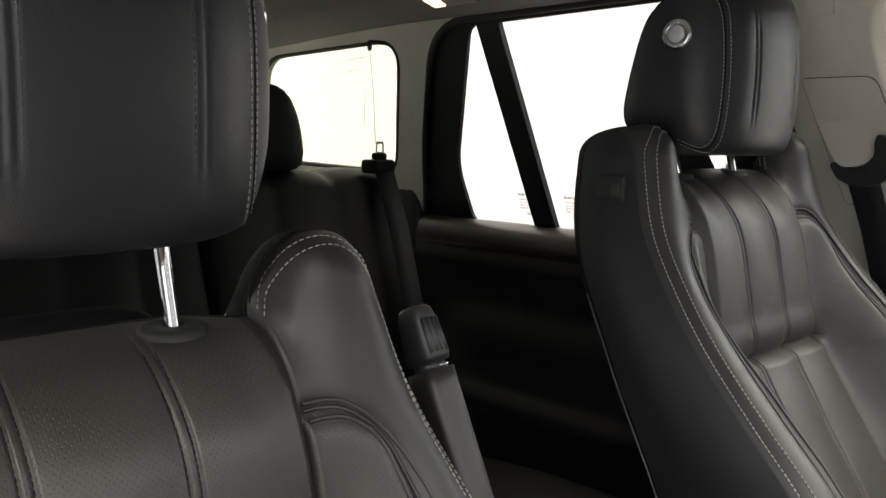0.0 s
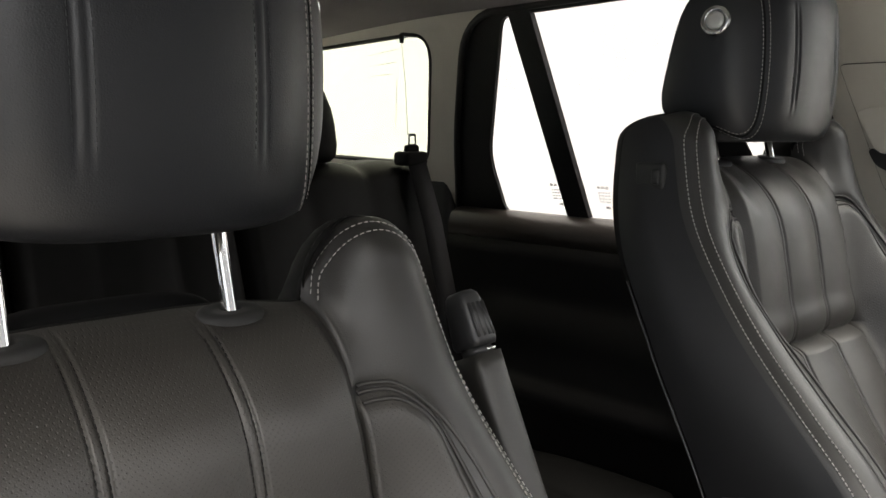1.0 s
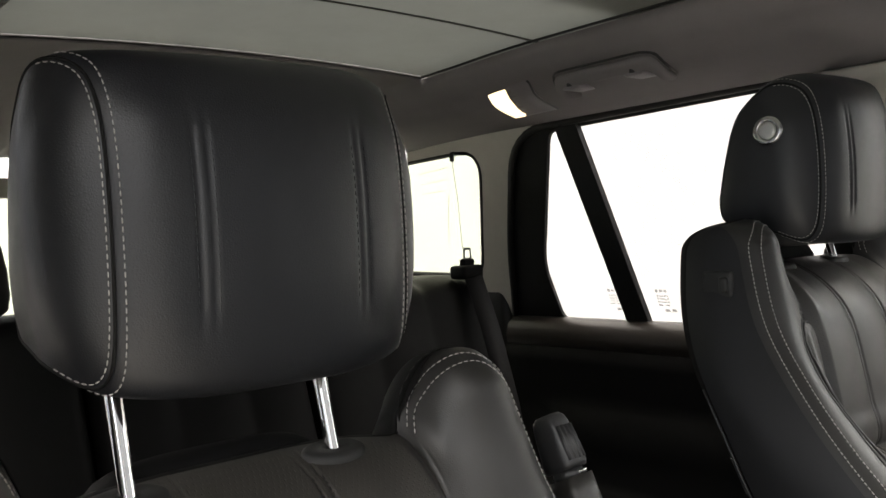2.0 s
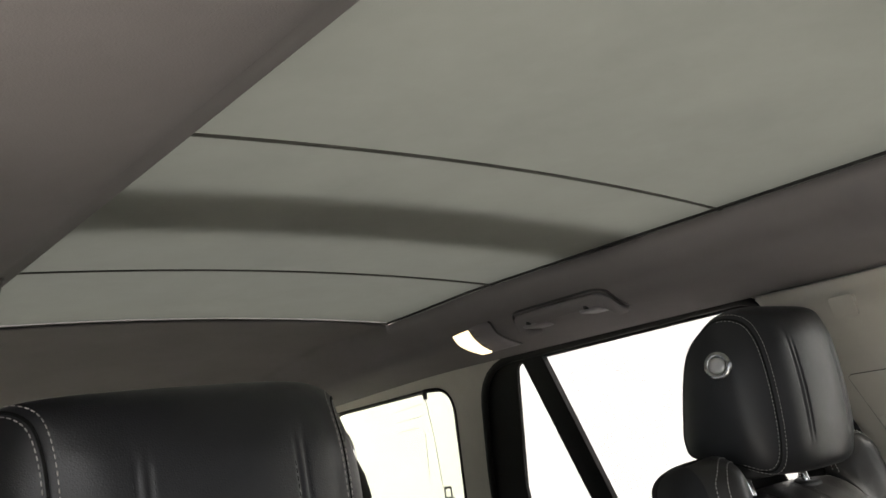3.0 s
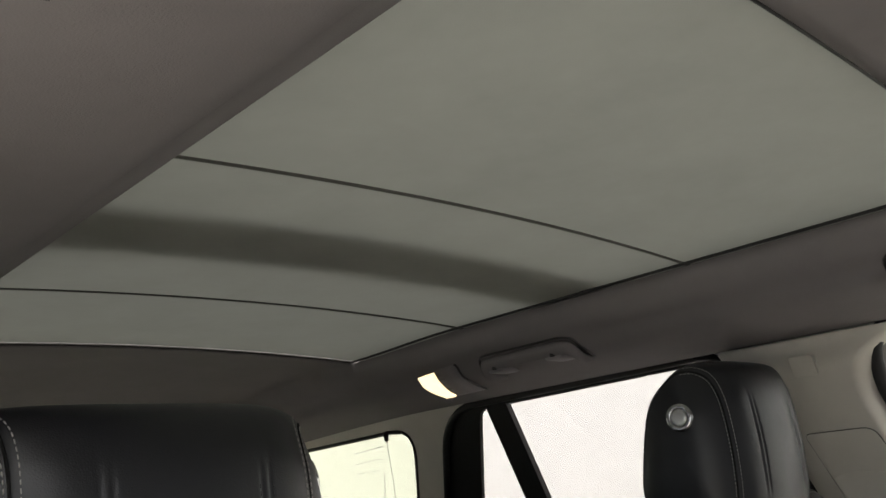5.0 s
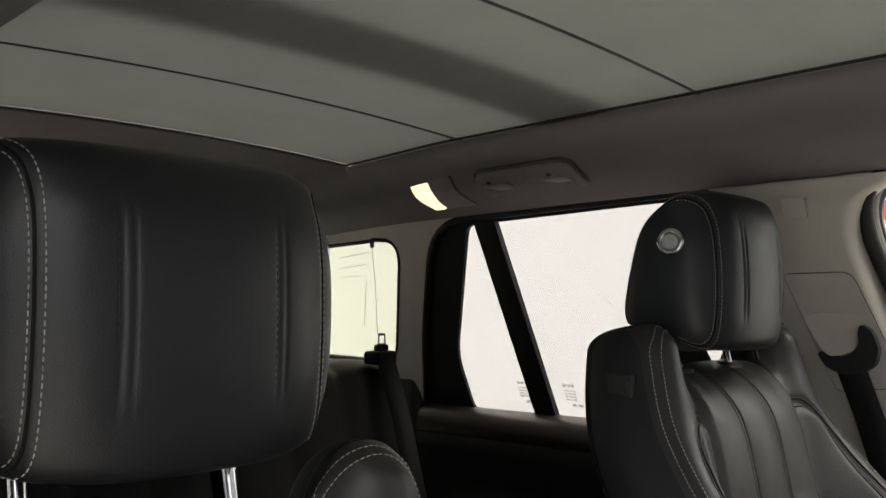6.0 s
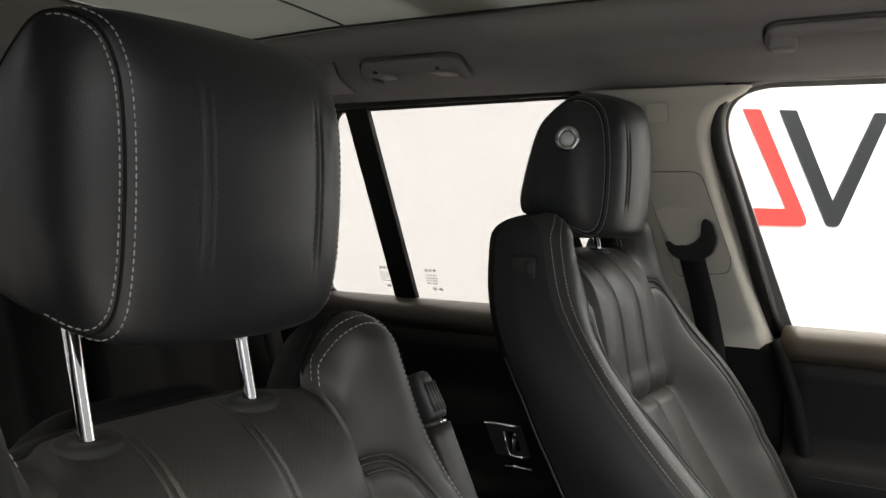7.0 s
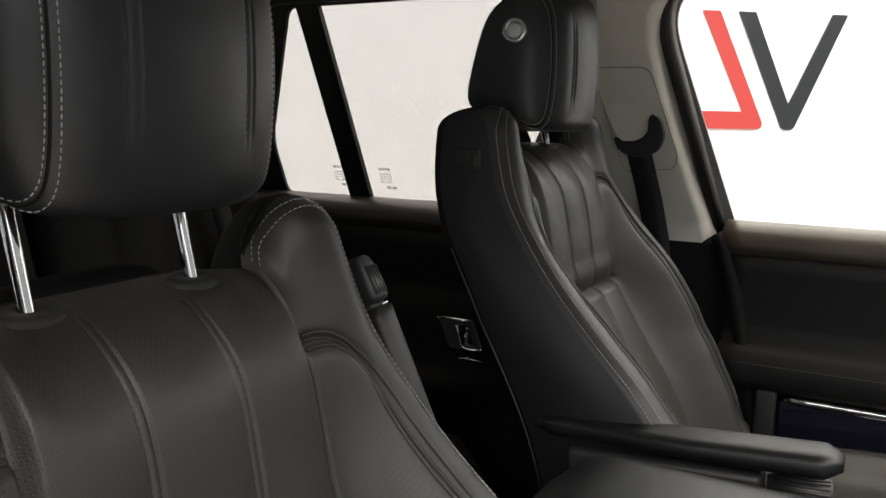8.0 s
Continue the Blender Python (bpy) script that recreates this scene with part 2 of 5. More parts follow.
def rod(a, b, r0, r1=None, sides=24, bm=None):
    bm = bm or bmesh.new()
    a, b = Vector(a), Vector(b)
    d = b - a
    m = Matrix.Translation((a + b) / 2) @ d.to_track_quat("Z", "Y").to_matrix().to_4x4()
    bmesh.ops.create_cone(bm, cap_ends=True, segments=sides, radius1=r0, radius2=r0 if r1 is None else r1, depth=d.length, matrix=m)
    return bm


def rounded(corners, radii, seg=6):
    """A closed outline with rounded corners, in two coordinates."""
    out = []
    n = len(corners)
    for i, c in enumerate(corners):
        p, a, b = Vector(c), Vector(corners[i - 1]), Vector(corners[(i + 1) % n])
        r = radii[i] if isinstance(radii, (list, tuple)) else radii
        u, v = (a - p), (b - p)
        r = min(r, 0.45 * u.length, 0.45 * v.length)
        s, e = p + u.normalized() * r, p + v.normalized() * r
        for k in range(seg + 1):
            t = k / seg
            out.append(((1 - t) ** 2 * s + 2 * t * (1 - t) * p + t * t * e)[:])
    return out


def plate(outer, holes, place, back, fine=0.0):
    """A plate with openings: outlines in two coordinates, place() lays them on a surface, back() on its other face."""
    bm = bmesh.new()
    loops = []
    for loop in (outer, *holes):
        vs = [bm.verts.new((y, z, 0)) for y, z in loop]
        for i in range(len(vs)):
            bm.edges.new((vs[i - 1], vs[i]))
        loops.append([(y, z) for y, z in loop])
    bmesh.ops.triangle_fill(bm, use_beauty=True, use_dissolve=False, edges=bm.edges[:], normal=(0, 0, 1))
    bm.verts.index_update()
    flat = [(v.co.x, v.co.y) for v in bm.verts]
    tris = [[v.index for v in f.verts] for f in bm.faces]
    bm.free()
    n = len(flat)
    verts = [place(*p) for p in flat] + [back(*p) for p in flat]
    faces = [tuple(t) for t in tris] + [tuple(i + n for i in reversed(t)) for t in tris]
    o = 0
    for loop in loops:
        k = len(loop)
        for i in range(k):
            a, b = o + i, o + (i + 1) % k
            faces.append((a, b, b + n, a + n))
        o += k
    return verts, faces


def flat_ob(name, outer, holes, place, back, mat, parent=None, label=""):
    v, f = plate(outer, holes, place, back)
    return crisp(mesh_ob(name, v, f, mat, parent, label), 35)


# ---- the showroom ----
WALL_AT, WALL_DIR = Vector((3.3, 0.4, 0)), Vector((0.5736, -0.8192, 0))
WALL_OUT = Vector((0.8192, 0.5736, 0))


def on_wall(w, z, off=0.0):
    p = WALL_AT + WALL_DIR * w - WALL_OUT * off
    return Vector((p.x, p.y, z))


def showroom():
    v, f = plate([(-9, 0), (9, 0), (9, 2.6), (-9, 2.6)], [], lambda w, z: on_wall(w, z), lambda w, z: on_wall(w, z, -0.15))
    tagged(mesh_ob("wall_east", v, f, WHITE_WALL, smooth=False), "white painted showroom wall behind the parked car", "wall", kind="structure")
    bm = bmesh.new()
    bmesh.ops.create_grid(bm, x_segments=1, y_segments=1, size=14)
    ground = part("floor", bm, TILE, smooth=False)
    tagged(ground, "pale polished showroom floor under the car", "floor", kind="structure")
    # plain unseen wall on the open side, added and tinted to shape its light
    w = part("wall_unseen_west", rblock(-8.0, 0.0, 1.6, 0.12, 18, 3.2, 0.01), PALE_WALL, smooth=False)
    tagged(w, "plain pale blue-grey wall, unseen, added to shape light at the open door", "wall", kind="structure")
    # unseen wall added ahead of the nose to hold back low front light
    w = part("wall_unseen_south", rblock(0.8, -5.2, 1.6, 9.0, 0.12, 3.2, 0.01), COOL_WALL, smooth=False)
    tagged(w, "plain cool grey wall, unseen, added to dim light before the car's nose", "wall", kind="structure")
    sign = thing("wall_sign", "red and dark grey geometric sign shapes on the white wall", "sign", on_wall(0.35, 1.7))
    inv = Matrix.Translation(sign.location).inverted()

    def stroke(name, pts, mat, label):
        v, f = plate(pts, [], lambda w, z: inv @ on_wall(w, z, 0.012), lambda w, z: inv @ on_wall(w, z, 0.001))
        mesh_ob(name, v, f, mat, sign, label, smooth=False)
    Z0, Z1 = 1.452, 1.981
    stroke("red_shape", rounded([(0.0, Z1), (0.082, Z1), (0.335, Z0), (-0.14, Z0), (-0.29, Z1), (-0.205, Z1), (-0.055, Z0 + 0.08), (0.222, Z0 + 0.08)], [0.002, 0.002, 0.05, 0.03, 0.002, 0.002, 0.002, 0.002]), RED, "red angular outline")
    stroke("grey_shape", rounded([(0.172, Z1), (0.252, Z1), (0.443, Z0 + 0.115), (0.628, Z1), (0.70, Z1), (0.475, Z0), (0.42, Z0)], [0.002, 0.002, 0.004, 0.002, 0.002, 0.02, 0.02]), GREY_VINYL, "dark grey angular shape")


showroom()


# ---- the car's body ----
def side_x(z):
    return 0.79 - 0.41 * (z - 1.31) if z > 1.31 else 0.79 + 0.02 * (1.31 - z)


REAR_GLASS = rounded([(0.655, 1.700), (0.130, 1.706), (0.048, 1.47), (0.015, 1.316), (0.785, 1.308), (0.79, 1.43)], [0.02, 0.03, 0.04, 0.02, 0.02, 0.04])
REAR_FRAME = rounded([(0.745, 1.711), (0.115, 1.717), (0.034, 1.47), (0.0, 1.30), (0.93, 1.296), (0.875, 1.46)], [0.09, 0.04, 0.04, 0.002, 0.002, 0.10])
FRONT_GLASS = rounded([(-0.096, 1.7125), (-0.85, 1.702), (-1.15, 1.304), (-0.2135, 1.304)], [0.105, 0.05, 0.02, 0.012], 10)
FRONT_FRAME = rounded([(-0.080, 1.730), (-0.87, 1.720), (-1.19, 1.296), (-0.190, 1.296)], [0.13, 0.05, 0.002, 0.002], 10)
QUARTER_WIN = rounded([(0.855, 1.690), (1.37, 1.678), (1.52, 1.42), (0.992, 1.405)], [0.075, 0.08, 0.06, 0.05], 8)


def body_side(s, name):
    place = lambda y, z: Vector((s * side_x(z), y, z))
    back = lambda y, z: Vector((s * (side_x(z) + 0.02), y, z - 0.003))
    outer = [(-1.32, 1.29), (-0.83, 1.737), (-0.4, 1.738), (0.3, 1.736), (0.8, 1.726), (1.45, 1.71), (1.78, 1.29)]
    wall = flat_ob(name, outer, [FRONT_FRAME, REAR_FRAME, QUARTER_WIN], place, back, PILLAR)
    tagged(wall, "beige plastic pillar trim along the car's window line", "pillar trim", kind="structure")
    # quarter window, its seal and pane
    inn = lambda y, z: Vector((s * (side_x(z) + 0.012), y, z))
    out = lambda y, z: Vector((s * (side_x(z) + 0.016), y, z))
    flat_ob("pane", QUARTER_WIN, [], inn, out, QUARTER, wall, "lightly tinted quarter window pane")
    v, f = tube([place(y, z) + Vector((s * 0.004, 0, 0)) for y, z in QUARTER_WIN], 0.006, 8, True)
    mesh_ob("seal", v, f, RUBBER, wall, "black rubber seal")
    return wall


WALL_R = body_side(1, "wall_left_side")
WALL_L = body_side(-1, "wall_right_side")


def rear_door(s):
    door = thing("rear_door", "closed rear car door with black trim and a divided tinted window", "car door", (s * 0.75, 0.45, 1.0), "rear doors")
    inv = Matrix.Translation(door.location).inverted()
    place = lambda y, z: inv @ Vector((s * (side_x(z) + 0.004), y, z))
    back = lambda y, z: inv @ Vector((s * (side_x(z) + 0.012), y, z))
    flat_ob("window_frame", REAR_FRAME, [REAR_GLASS], place, back, FRAME_BLACK, door, "black window frame")
    v, f = tube([inv @ Vector((s * (side_x(z) - 0.001), y, z)) for y, z in REAR_FRAME], 0.0075, 8, True)
    mesh_ob("seal", v, f, RUBBER, door, "black rubber door seal")
    inn = lambda y, z: inv @ Vector((s * (side_x(z) + 0.007), y, z))
    out = lambda y, z: inv @ Vector((s * (side_x(z) + 0.010), y, z))
    flat_ob("pane", REAR_GLASS, [], inn, out, TINTED, door, "tinted window glass")
    # divider bar, leaning
    bar = [(0.632, 1.706), (0.578, 1.706), (0.552, 1.306), (0.606, 1.306)]
    flat_ob("divider_bar", rounded(bar, 0.002, 2), [], lambda y, z: inv @ Vector((s * (side_x(z) - 0.002), y, z)), back, FRAME_BLACK, door, "slanted black divider bar")
    # maker's mark printed in both panes: rows of small grey bars
    for y0 in (0.639, 0.521):
        bm = bmesh.new()
        for r, (z0, hgt, cells) in enumerate(((1.372, 0.006, 3), (1.363, 0.003, 5), (1.357, 0.003, 4), (1.351, 0.003, 4), (1.345, 0.003, 2), (1.332, 0.006, 2))):
            for c in range(cells):
                w = 0.030 / cells
                ya = y0 - c * w - (0.012 if r == 5 else 0)
                q = [(ya, z0), (ya - w * 0.72, z0), (ya - w * 0.72, z0 + hgt), (ya, z0 + hgt)]
                bm.faces.new([bm.verts.new(inv @ Vector((s * (side_x(z) + 0.006), y, z))) for y, z in q])
        part("glass_mark", bm, PRINT, door, "small grey printed glass mark", smooth=False)
    # top roll and panel
    rows = []
    for y in np.linspace(0.10, 0.92, 24):
        rows.append([inv @ Vector((s * (x + 0.004), y, z - 0.006)) for x, z in ((0.800, 1.312), (0.79, 1.318), (0.770, 1.316), (0.752, 1.304), (0.742, 1.280), (0.745, 1.255), (0.80, 1.25))])
    v, f = grid(rows)
    mesh_ob("top_roll", v, f, LIT_REAR_ROLL, door, "padded dark door top")
    rows = []
    prof = [(0.80, 1.256), (0.748, 1.252), (0.742, 1.22), (0.748, 1.16), (0.742, 1.128), (0.725, 1.118), (0.722, 1.05), (0.728, 0.985), (0.712, 0.972), (0.690, 0.965), (0.684, 0.945), (0.70, 0.925), (0.745, 0.90), (0.755, 0.75), (0.76, 0.60), (0.80, 0.60)]
    for y in np.linspace(0.10, 0.92, 24):
        k = ease(0.2, 0.35, y) * (1 - ease(0.70, 0.88, y))
        rows.append([inv @ Vector((s * (x if x > 0.74 else 0.748 + (x - 0.748) * k), y, z)) for x, z in prof])
    v, f = grid(rows)
    mesh_ob("panel", v, f, DOOR_SKIN, door, "moulded black door panel")
    # handle: dark metal plate with chrome edges and a pull
    hx = 0.712
    at = lambda y, z, d=0.0: inv @ Vector((s * (hx - d), y, z))
    rim = rounded([(0.338, 1.086), (0.264, 1.086), (0.241, 1.028), (0.311, 1.026)], 0.005, 3)
    hole = rounded([(0.292, 1.076), (0.270, 1.076), (0.256, 1.036), (0.280, 1.034)], 0.004, 3)
    bez = flat_ob("handle_bezel", rim, [hole], lambda y, z: at(y, z), lambda y, z: at(y, z, -0.012), GUNMETAL, door, "dark brushed metal handle plate")
    v, f = tube([at(0.338, 1.086, 0.001), at(0.30, 1.0865, 0.001), at(0.264, 1.086, 0.001)], 0.0027, 6)
    mesh_ob("top_edge", v, f, CHROME, bez, "chrome upper edge")
    v, f = tube([at(y, z, 0.001) for y, z in ((0.295, 1.074), (0.290, 1.055), (0.284, 1.037), (0.279, 1.030), (0.268, 1.028), (0.241, 1.029))], 0.0030, 6)
    mesh_ob("lower_edge", v, f, CHROME, bez, "chrome lower edge")
    part("lever", rblock(*at(0.272, 1.056, 0.001), 0.005, 0.008, 0.034, 0.002), CHROME, bez, "chrome pull lever")
    v, f = tube([at(y, z, 0.001) for y, z in ((0.290, 1.007), (0.268, 1.0085), (0.234, 1.007))], 0.0018, 6)
    mesh_ob("release_strip", v, f, CHROME, door, "thin chrome strip")
    part("lock_pin", rod(at(0.268, 1.0085), at(0.268, 1.0085, 0.006), 0.004, sides=12), CHROME, door, "small chrome pin")
    return door


rear_door(1)
rear_door(-1)


def front_door():
    s = 1
    door = thing("front_door", "closed front car door with padded black trim and glossy veneer", "car door", (0.75, -0.6, 1.0))
    inv = Matrix.Translation(door.location).inverted()
    place = lambda y, z: inv @ Vector((side_x(z) + 0.026, y, z))
    back = lambda y, z: inv @ Vector((side_x(z) + 0.034, y, z))
    flat_ob("window_frame", FRONT_FRAME, [FRONT_GLASS], place, back, REVEAL, door, "dark grey window frame")
    v, f = tube([inv @ Vector((side_x(z) - 0.002, y, z)) for y, z in FRONT_FRAME], 0.011, 10, True)
    mesh_ob("seal", v, f, RUBBER, door, "black rubber door seal")
    v, f = tube([inv @ Vector((side_x(z) + 0.017, y, z)) for y, z in FRONT_FRAME], 0.0115, 10, True)
    mesh_ob("reveal", v, f, REVEAL, door, "dark grey reveal between seal and frame")
    pane = flat_ob("pane", FRONT_GLASS, [], lambda y, z: inv @ Vector((side_x(z) + 0.029, y, z)), lambda y, z: inv @ Vector((side_x(z) + 0.032, y, z)), CLEAR, door, "clear window glass")
    pane.visible_shadow = False
    rows = []
    for y in np.linspace(-1.2, -0.205, 30):
        rows.append([inv @ Vector((x, y, z)) for x, z in ((0.800, 1.316), (0.79, 1.320), (0.762, 1.3200), (0.744, 1.314), (0.732, 1.302), (0.727, 1.286), (0.728, 1.268), (0.80, 1.262))])
    v, f = grid(rows)
    v2, f2 = [Vector(p) for p in rows[-1]], [tuple(range(8))]
    v, f = merge((v, f), (v2, f2))
    mesh_ob("top_roll", v, f, WARM_LIT_HIDE, door, "padded dark door top")
    rows = []
    for y in np.linspace(-1.2, -0.215, 30):
        rows.append([inv @ Vector((x, y, z)) for x, z in ((0.80, 1.268), (0.7285, 1.2685), (0.7275, 1.24), (0.735, 1.15), (0.730, 1.118), (0.705, 1.110), (0.694, 1.098), (0.692, 1.06), (0.698, 1.044), (0.715, 1.036), (0.718, 0.955), (0.69, 0.945), (0.665, 0.94), (0.66, 0.90), (0.72, 0.86), (0.74, 0.60), (0.80, 0.60))])
    v, f = grid(rows)
    v, f = merge((v, f), ([Vector(p) for p in rows[-1]], [tuple(range(17))]))
    mesh_ob("panel", v, f, FRONT_SKIN, door, "moulded black door panel")
    part("veneer", rblock(*(inv @ Vector((0.708, -0.72, 0.993))), 0.02, 0.80, 0.078, 0.008), GLOSS, door, "glossy black veneer panel")
    v, f = tube([inv @ Vector((0.700, y, 1.034 + 0.004 * math.sin((y + 0.32) * 2))) for y in np.linspace(-1.15, -0.33, 24)], 0.0065, 8)
    mesh_ob("chrome_strip", v, f, CHROME, door, "chrome strip")
    # seal down the door's rear edge, and the arm pad
    v, f = tube([inv @ Vector((x, y, z)) for x, y, z in ((0.742, -0.196, 1.297), (0.738, -0.206, 1.280), (0.733, -0.232, 1.20), (0.728, -0.250, 1.12), (0.726, -0.266, 1.04), (0.725, -0.282, 0.95), (0.725, -0.29, 0.80))], 0.014, 10)
    mesh_ob("edge_seal", v, f, DOOR_SKIN, door, "black rubber seal along the rear edge")
    # the pad's brown is warm light put into its colour
    rows = [[inv @ Vector((x, y, z)) for x, z in ((0.72, 0.957), (0.69, 0.960), (0.668, 0.957), (0.655, 0.945), (0.652, 0.925), (0.662, 0.90), (0.72, 0.87))] for y in np.linspace(-1.1, -0.42, 16)]
    v, f = merge(grid(rows), ([Vector(p) for p in rows[-1]], [tuple(range(7))]))
    mesh_ob("arm_pad", v, f, WARM_LIT_HIDE, door, "padded dark arm pad with warm light in its colour")
    v, f = tube([inv @ Vector((0.6925, y, 1.088)) for y in np.linspace(-1.15, -0.24, 20)], 0.0010, 5)
    mesh_ob("trim_joint", v, f, RUBBER, door, "fine dark joint")
    part("end_cap", rblock(*(inv @ Vector((0.712, -0.300, 1.0))), 0.026, 0.035, 0.10, 0.006), BLACK, door)
    return door


front_door()


def headliner():
    """The headlining: flat side rails that step up to the roof opening, crowned in the middle."""
    ys = sorted({*np.linspace(-0.86, 1.62, 63), -0.365, -0.361, 0.733, 0.729})
    cross = [(-0.6265, 1.7185), (-0.618, 1.7165), (-0.610, 1.7155), (-0.57, 1.719), (-0.52, 1.726), (-0.48, 1.732), (-0.455, 1.738), (-0.440, 1.744), (-0.432, 1.751), (-0.426, 1.757), (-0.416, 1.761), (-0.404, 1.766), (-0.393, 1.775), (-0.385, 1.789), (-0.380, 1.806)]
    mid = [(x, 1.806 + 0.013 * (1 - (x / 0.38) ** 2)) for x in np.linspace(-0.36, 0.36, 19)]
    full = cross + mid + [(-x, z) for x, z in reversed(cross)]
    rows = []
    for y in ys:
        drop = 0.05 * ease(0.9, 1.6, y) + 0.05 * ease(0.55, 1.0, -y) + 0.008 * ease(0.45, 0.73, y)
        edge = 0.020 * ease(0.75, 1.5, y)
        rows.append([Vector((x * (1 + (0.65 * edge if abs(x) > 0.6 else 0.0)), y, z - drop * ease(0.66, 0.40, abs(x)) - edge)) for x, z in full])
    v, f = grid(rows)
    keep = []
    for q in f:
        c = sum((v[i] for i in q), Vector()) / 4
        if abs(c.x) < 0.379 and -0.365 < c.y < 0.733:
            continue
        keep.append(q)
    ob = mesh_ob("ceiling", v, keep, LINER)
    m = ob.modifiers.new("thick", "SOLIDIFY")
    m.thickness, m.offset = 0.02, -1
    bm = bmesh.new()
    bm.from_mesh(ob.data)
    if sum(p.normal.z for p in bm.faces) > 0:
        bmesh.ops.reverse_faces(bm, faces=bm.faces)
    bm.to_mesh(ob.data)
    bm.free()
    tagged(ob, "grey-beige fabric headlining with a wide roof opening", "ceiling", kind="structure")
    return ob


headliner()


def crown(x, y=0.0):
    return 1.806 + 0.013 * (1 - (x / 0.38) ** 2) - 0.008 * ease(0.45, 0.73, y)


def roof_blind():
    blind = thing("roof_blind", "closed translucent grey-green blind under the glass roof", "roof blind", (0, 0.18, 1.80))
    inv = Matrix.Translation(blind.location).inverted()
    spans = ((-0.366, 0.0145), (0.0175, 0.4475), (0.4505, 0.727))
    for y0, y1 in spans:
        rows = [[inv @ Vector((x, y, crown(x, y) + 0.006 + 0.0006 * math.sin(y * 41 + x * 3))) for x in np.linspace(-0.40, 0.40, 33)] for y in np.linspace(y0, y1, 14)]
        v, f = grid(rows)
        mesh_ob("blind_panel", v, f, BLIND, blind)
    for y in (0.016, 0.449):
        v, f = tube([inv @ Vector((x, y, crown(x, y) + 0.0055)) for x in np.linspace(-0.395, 0.395, 40)], 0.0020, 6)
        mesh_ob("seam_rod", v, f, SEAM, blind, "dark sewn-in rod")
    loop = [(x, -0.3625) for x in np.linspace(-0.377, 0.377, 24)] + [(0.377, y) for y in np.linspace(-0.35, 0.72, 30)] + [(x, 0.730) for x in np.linspace(0.377, -0.377, 24)] + [(-0.377, y) for y in np.linspace(0.72, -0.35, 30)]
    v, f = tube([inv @ Vector((x, y, crown(x, y) + 0.003)) for x, y in loop], 0.0022, 6, True)
    mesh_ob("edge_trim", v, f, RUBBER, blind, "black edge seal")
    return blind


roof_blind()


def roof():
    """Outer roof: metal frame, glass and the cross-beam above the blind."""
    skin = plate([(-0.56, -0.80), (0.56, -0.80), (0.60, 0.3), (0.58, 1.7), (-0.58, 1.7), (-0.60, 0.3)], [[(-0.40, -0.38), (0.40, -0.38), (0.40, 0.75), (-0.40, 0.75)]],
                 lambda x, y: Vector((x, y, 1.865 - 0.05 * (x / 0.6) ** 2 - 0.04 * ease(0.9, 1.7, y))), lambda x, y: Vector((x, y, 1.875 - 0.05 * (x / 0.6) ** 2 - 0.04 * ease(0.9, 1.7, y))))
    ob = mesh_ob("roof", *skin, BLACK, smooth=False)
    tagged(ob, "black outer car roof around a glass panel", "car roof", kind="structure")
    rows = [[Vector((x, y, crown(x) + 0.036)) for x in np.linspace(-0.42, 0.42, 17)] for y in (0.150, 0.156, 0.276, 0.282)]
    rows[0] = [p - Vector((0, 0, 0.012)) for p in rows[0]]
    rows[3] = [p - Vector((0, 0, 0.012)) for p in rows[3]]
    v, f = grid(rows)
    beam = mesh_ob("cross_beam", v, f, BLACK, ob, "black roof cross-beam")
    m = beam.modifiers.new("thick", "SOLIDIFY")
    m.thickness = 0.01
    # walls between the lining and the outer roof
    for s in (-1, 1):
        part("roof_rail", rblock(s * 0.415, 0.18, 1.835, 0.02, 1.16, 0.05, 0.004), BLACK, ob)
    for y in (-0.392, 0.762):
        part("roof_header", rblock(0, y, 1.856, 0.82, 0.02, 0.03, 0.004), BLACK, ob)


roof()


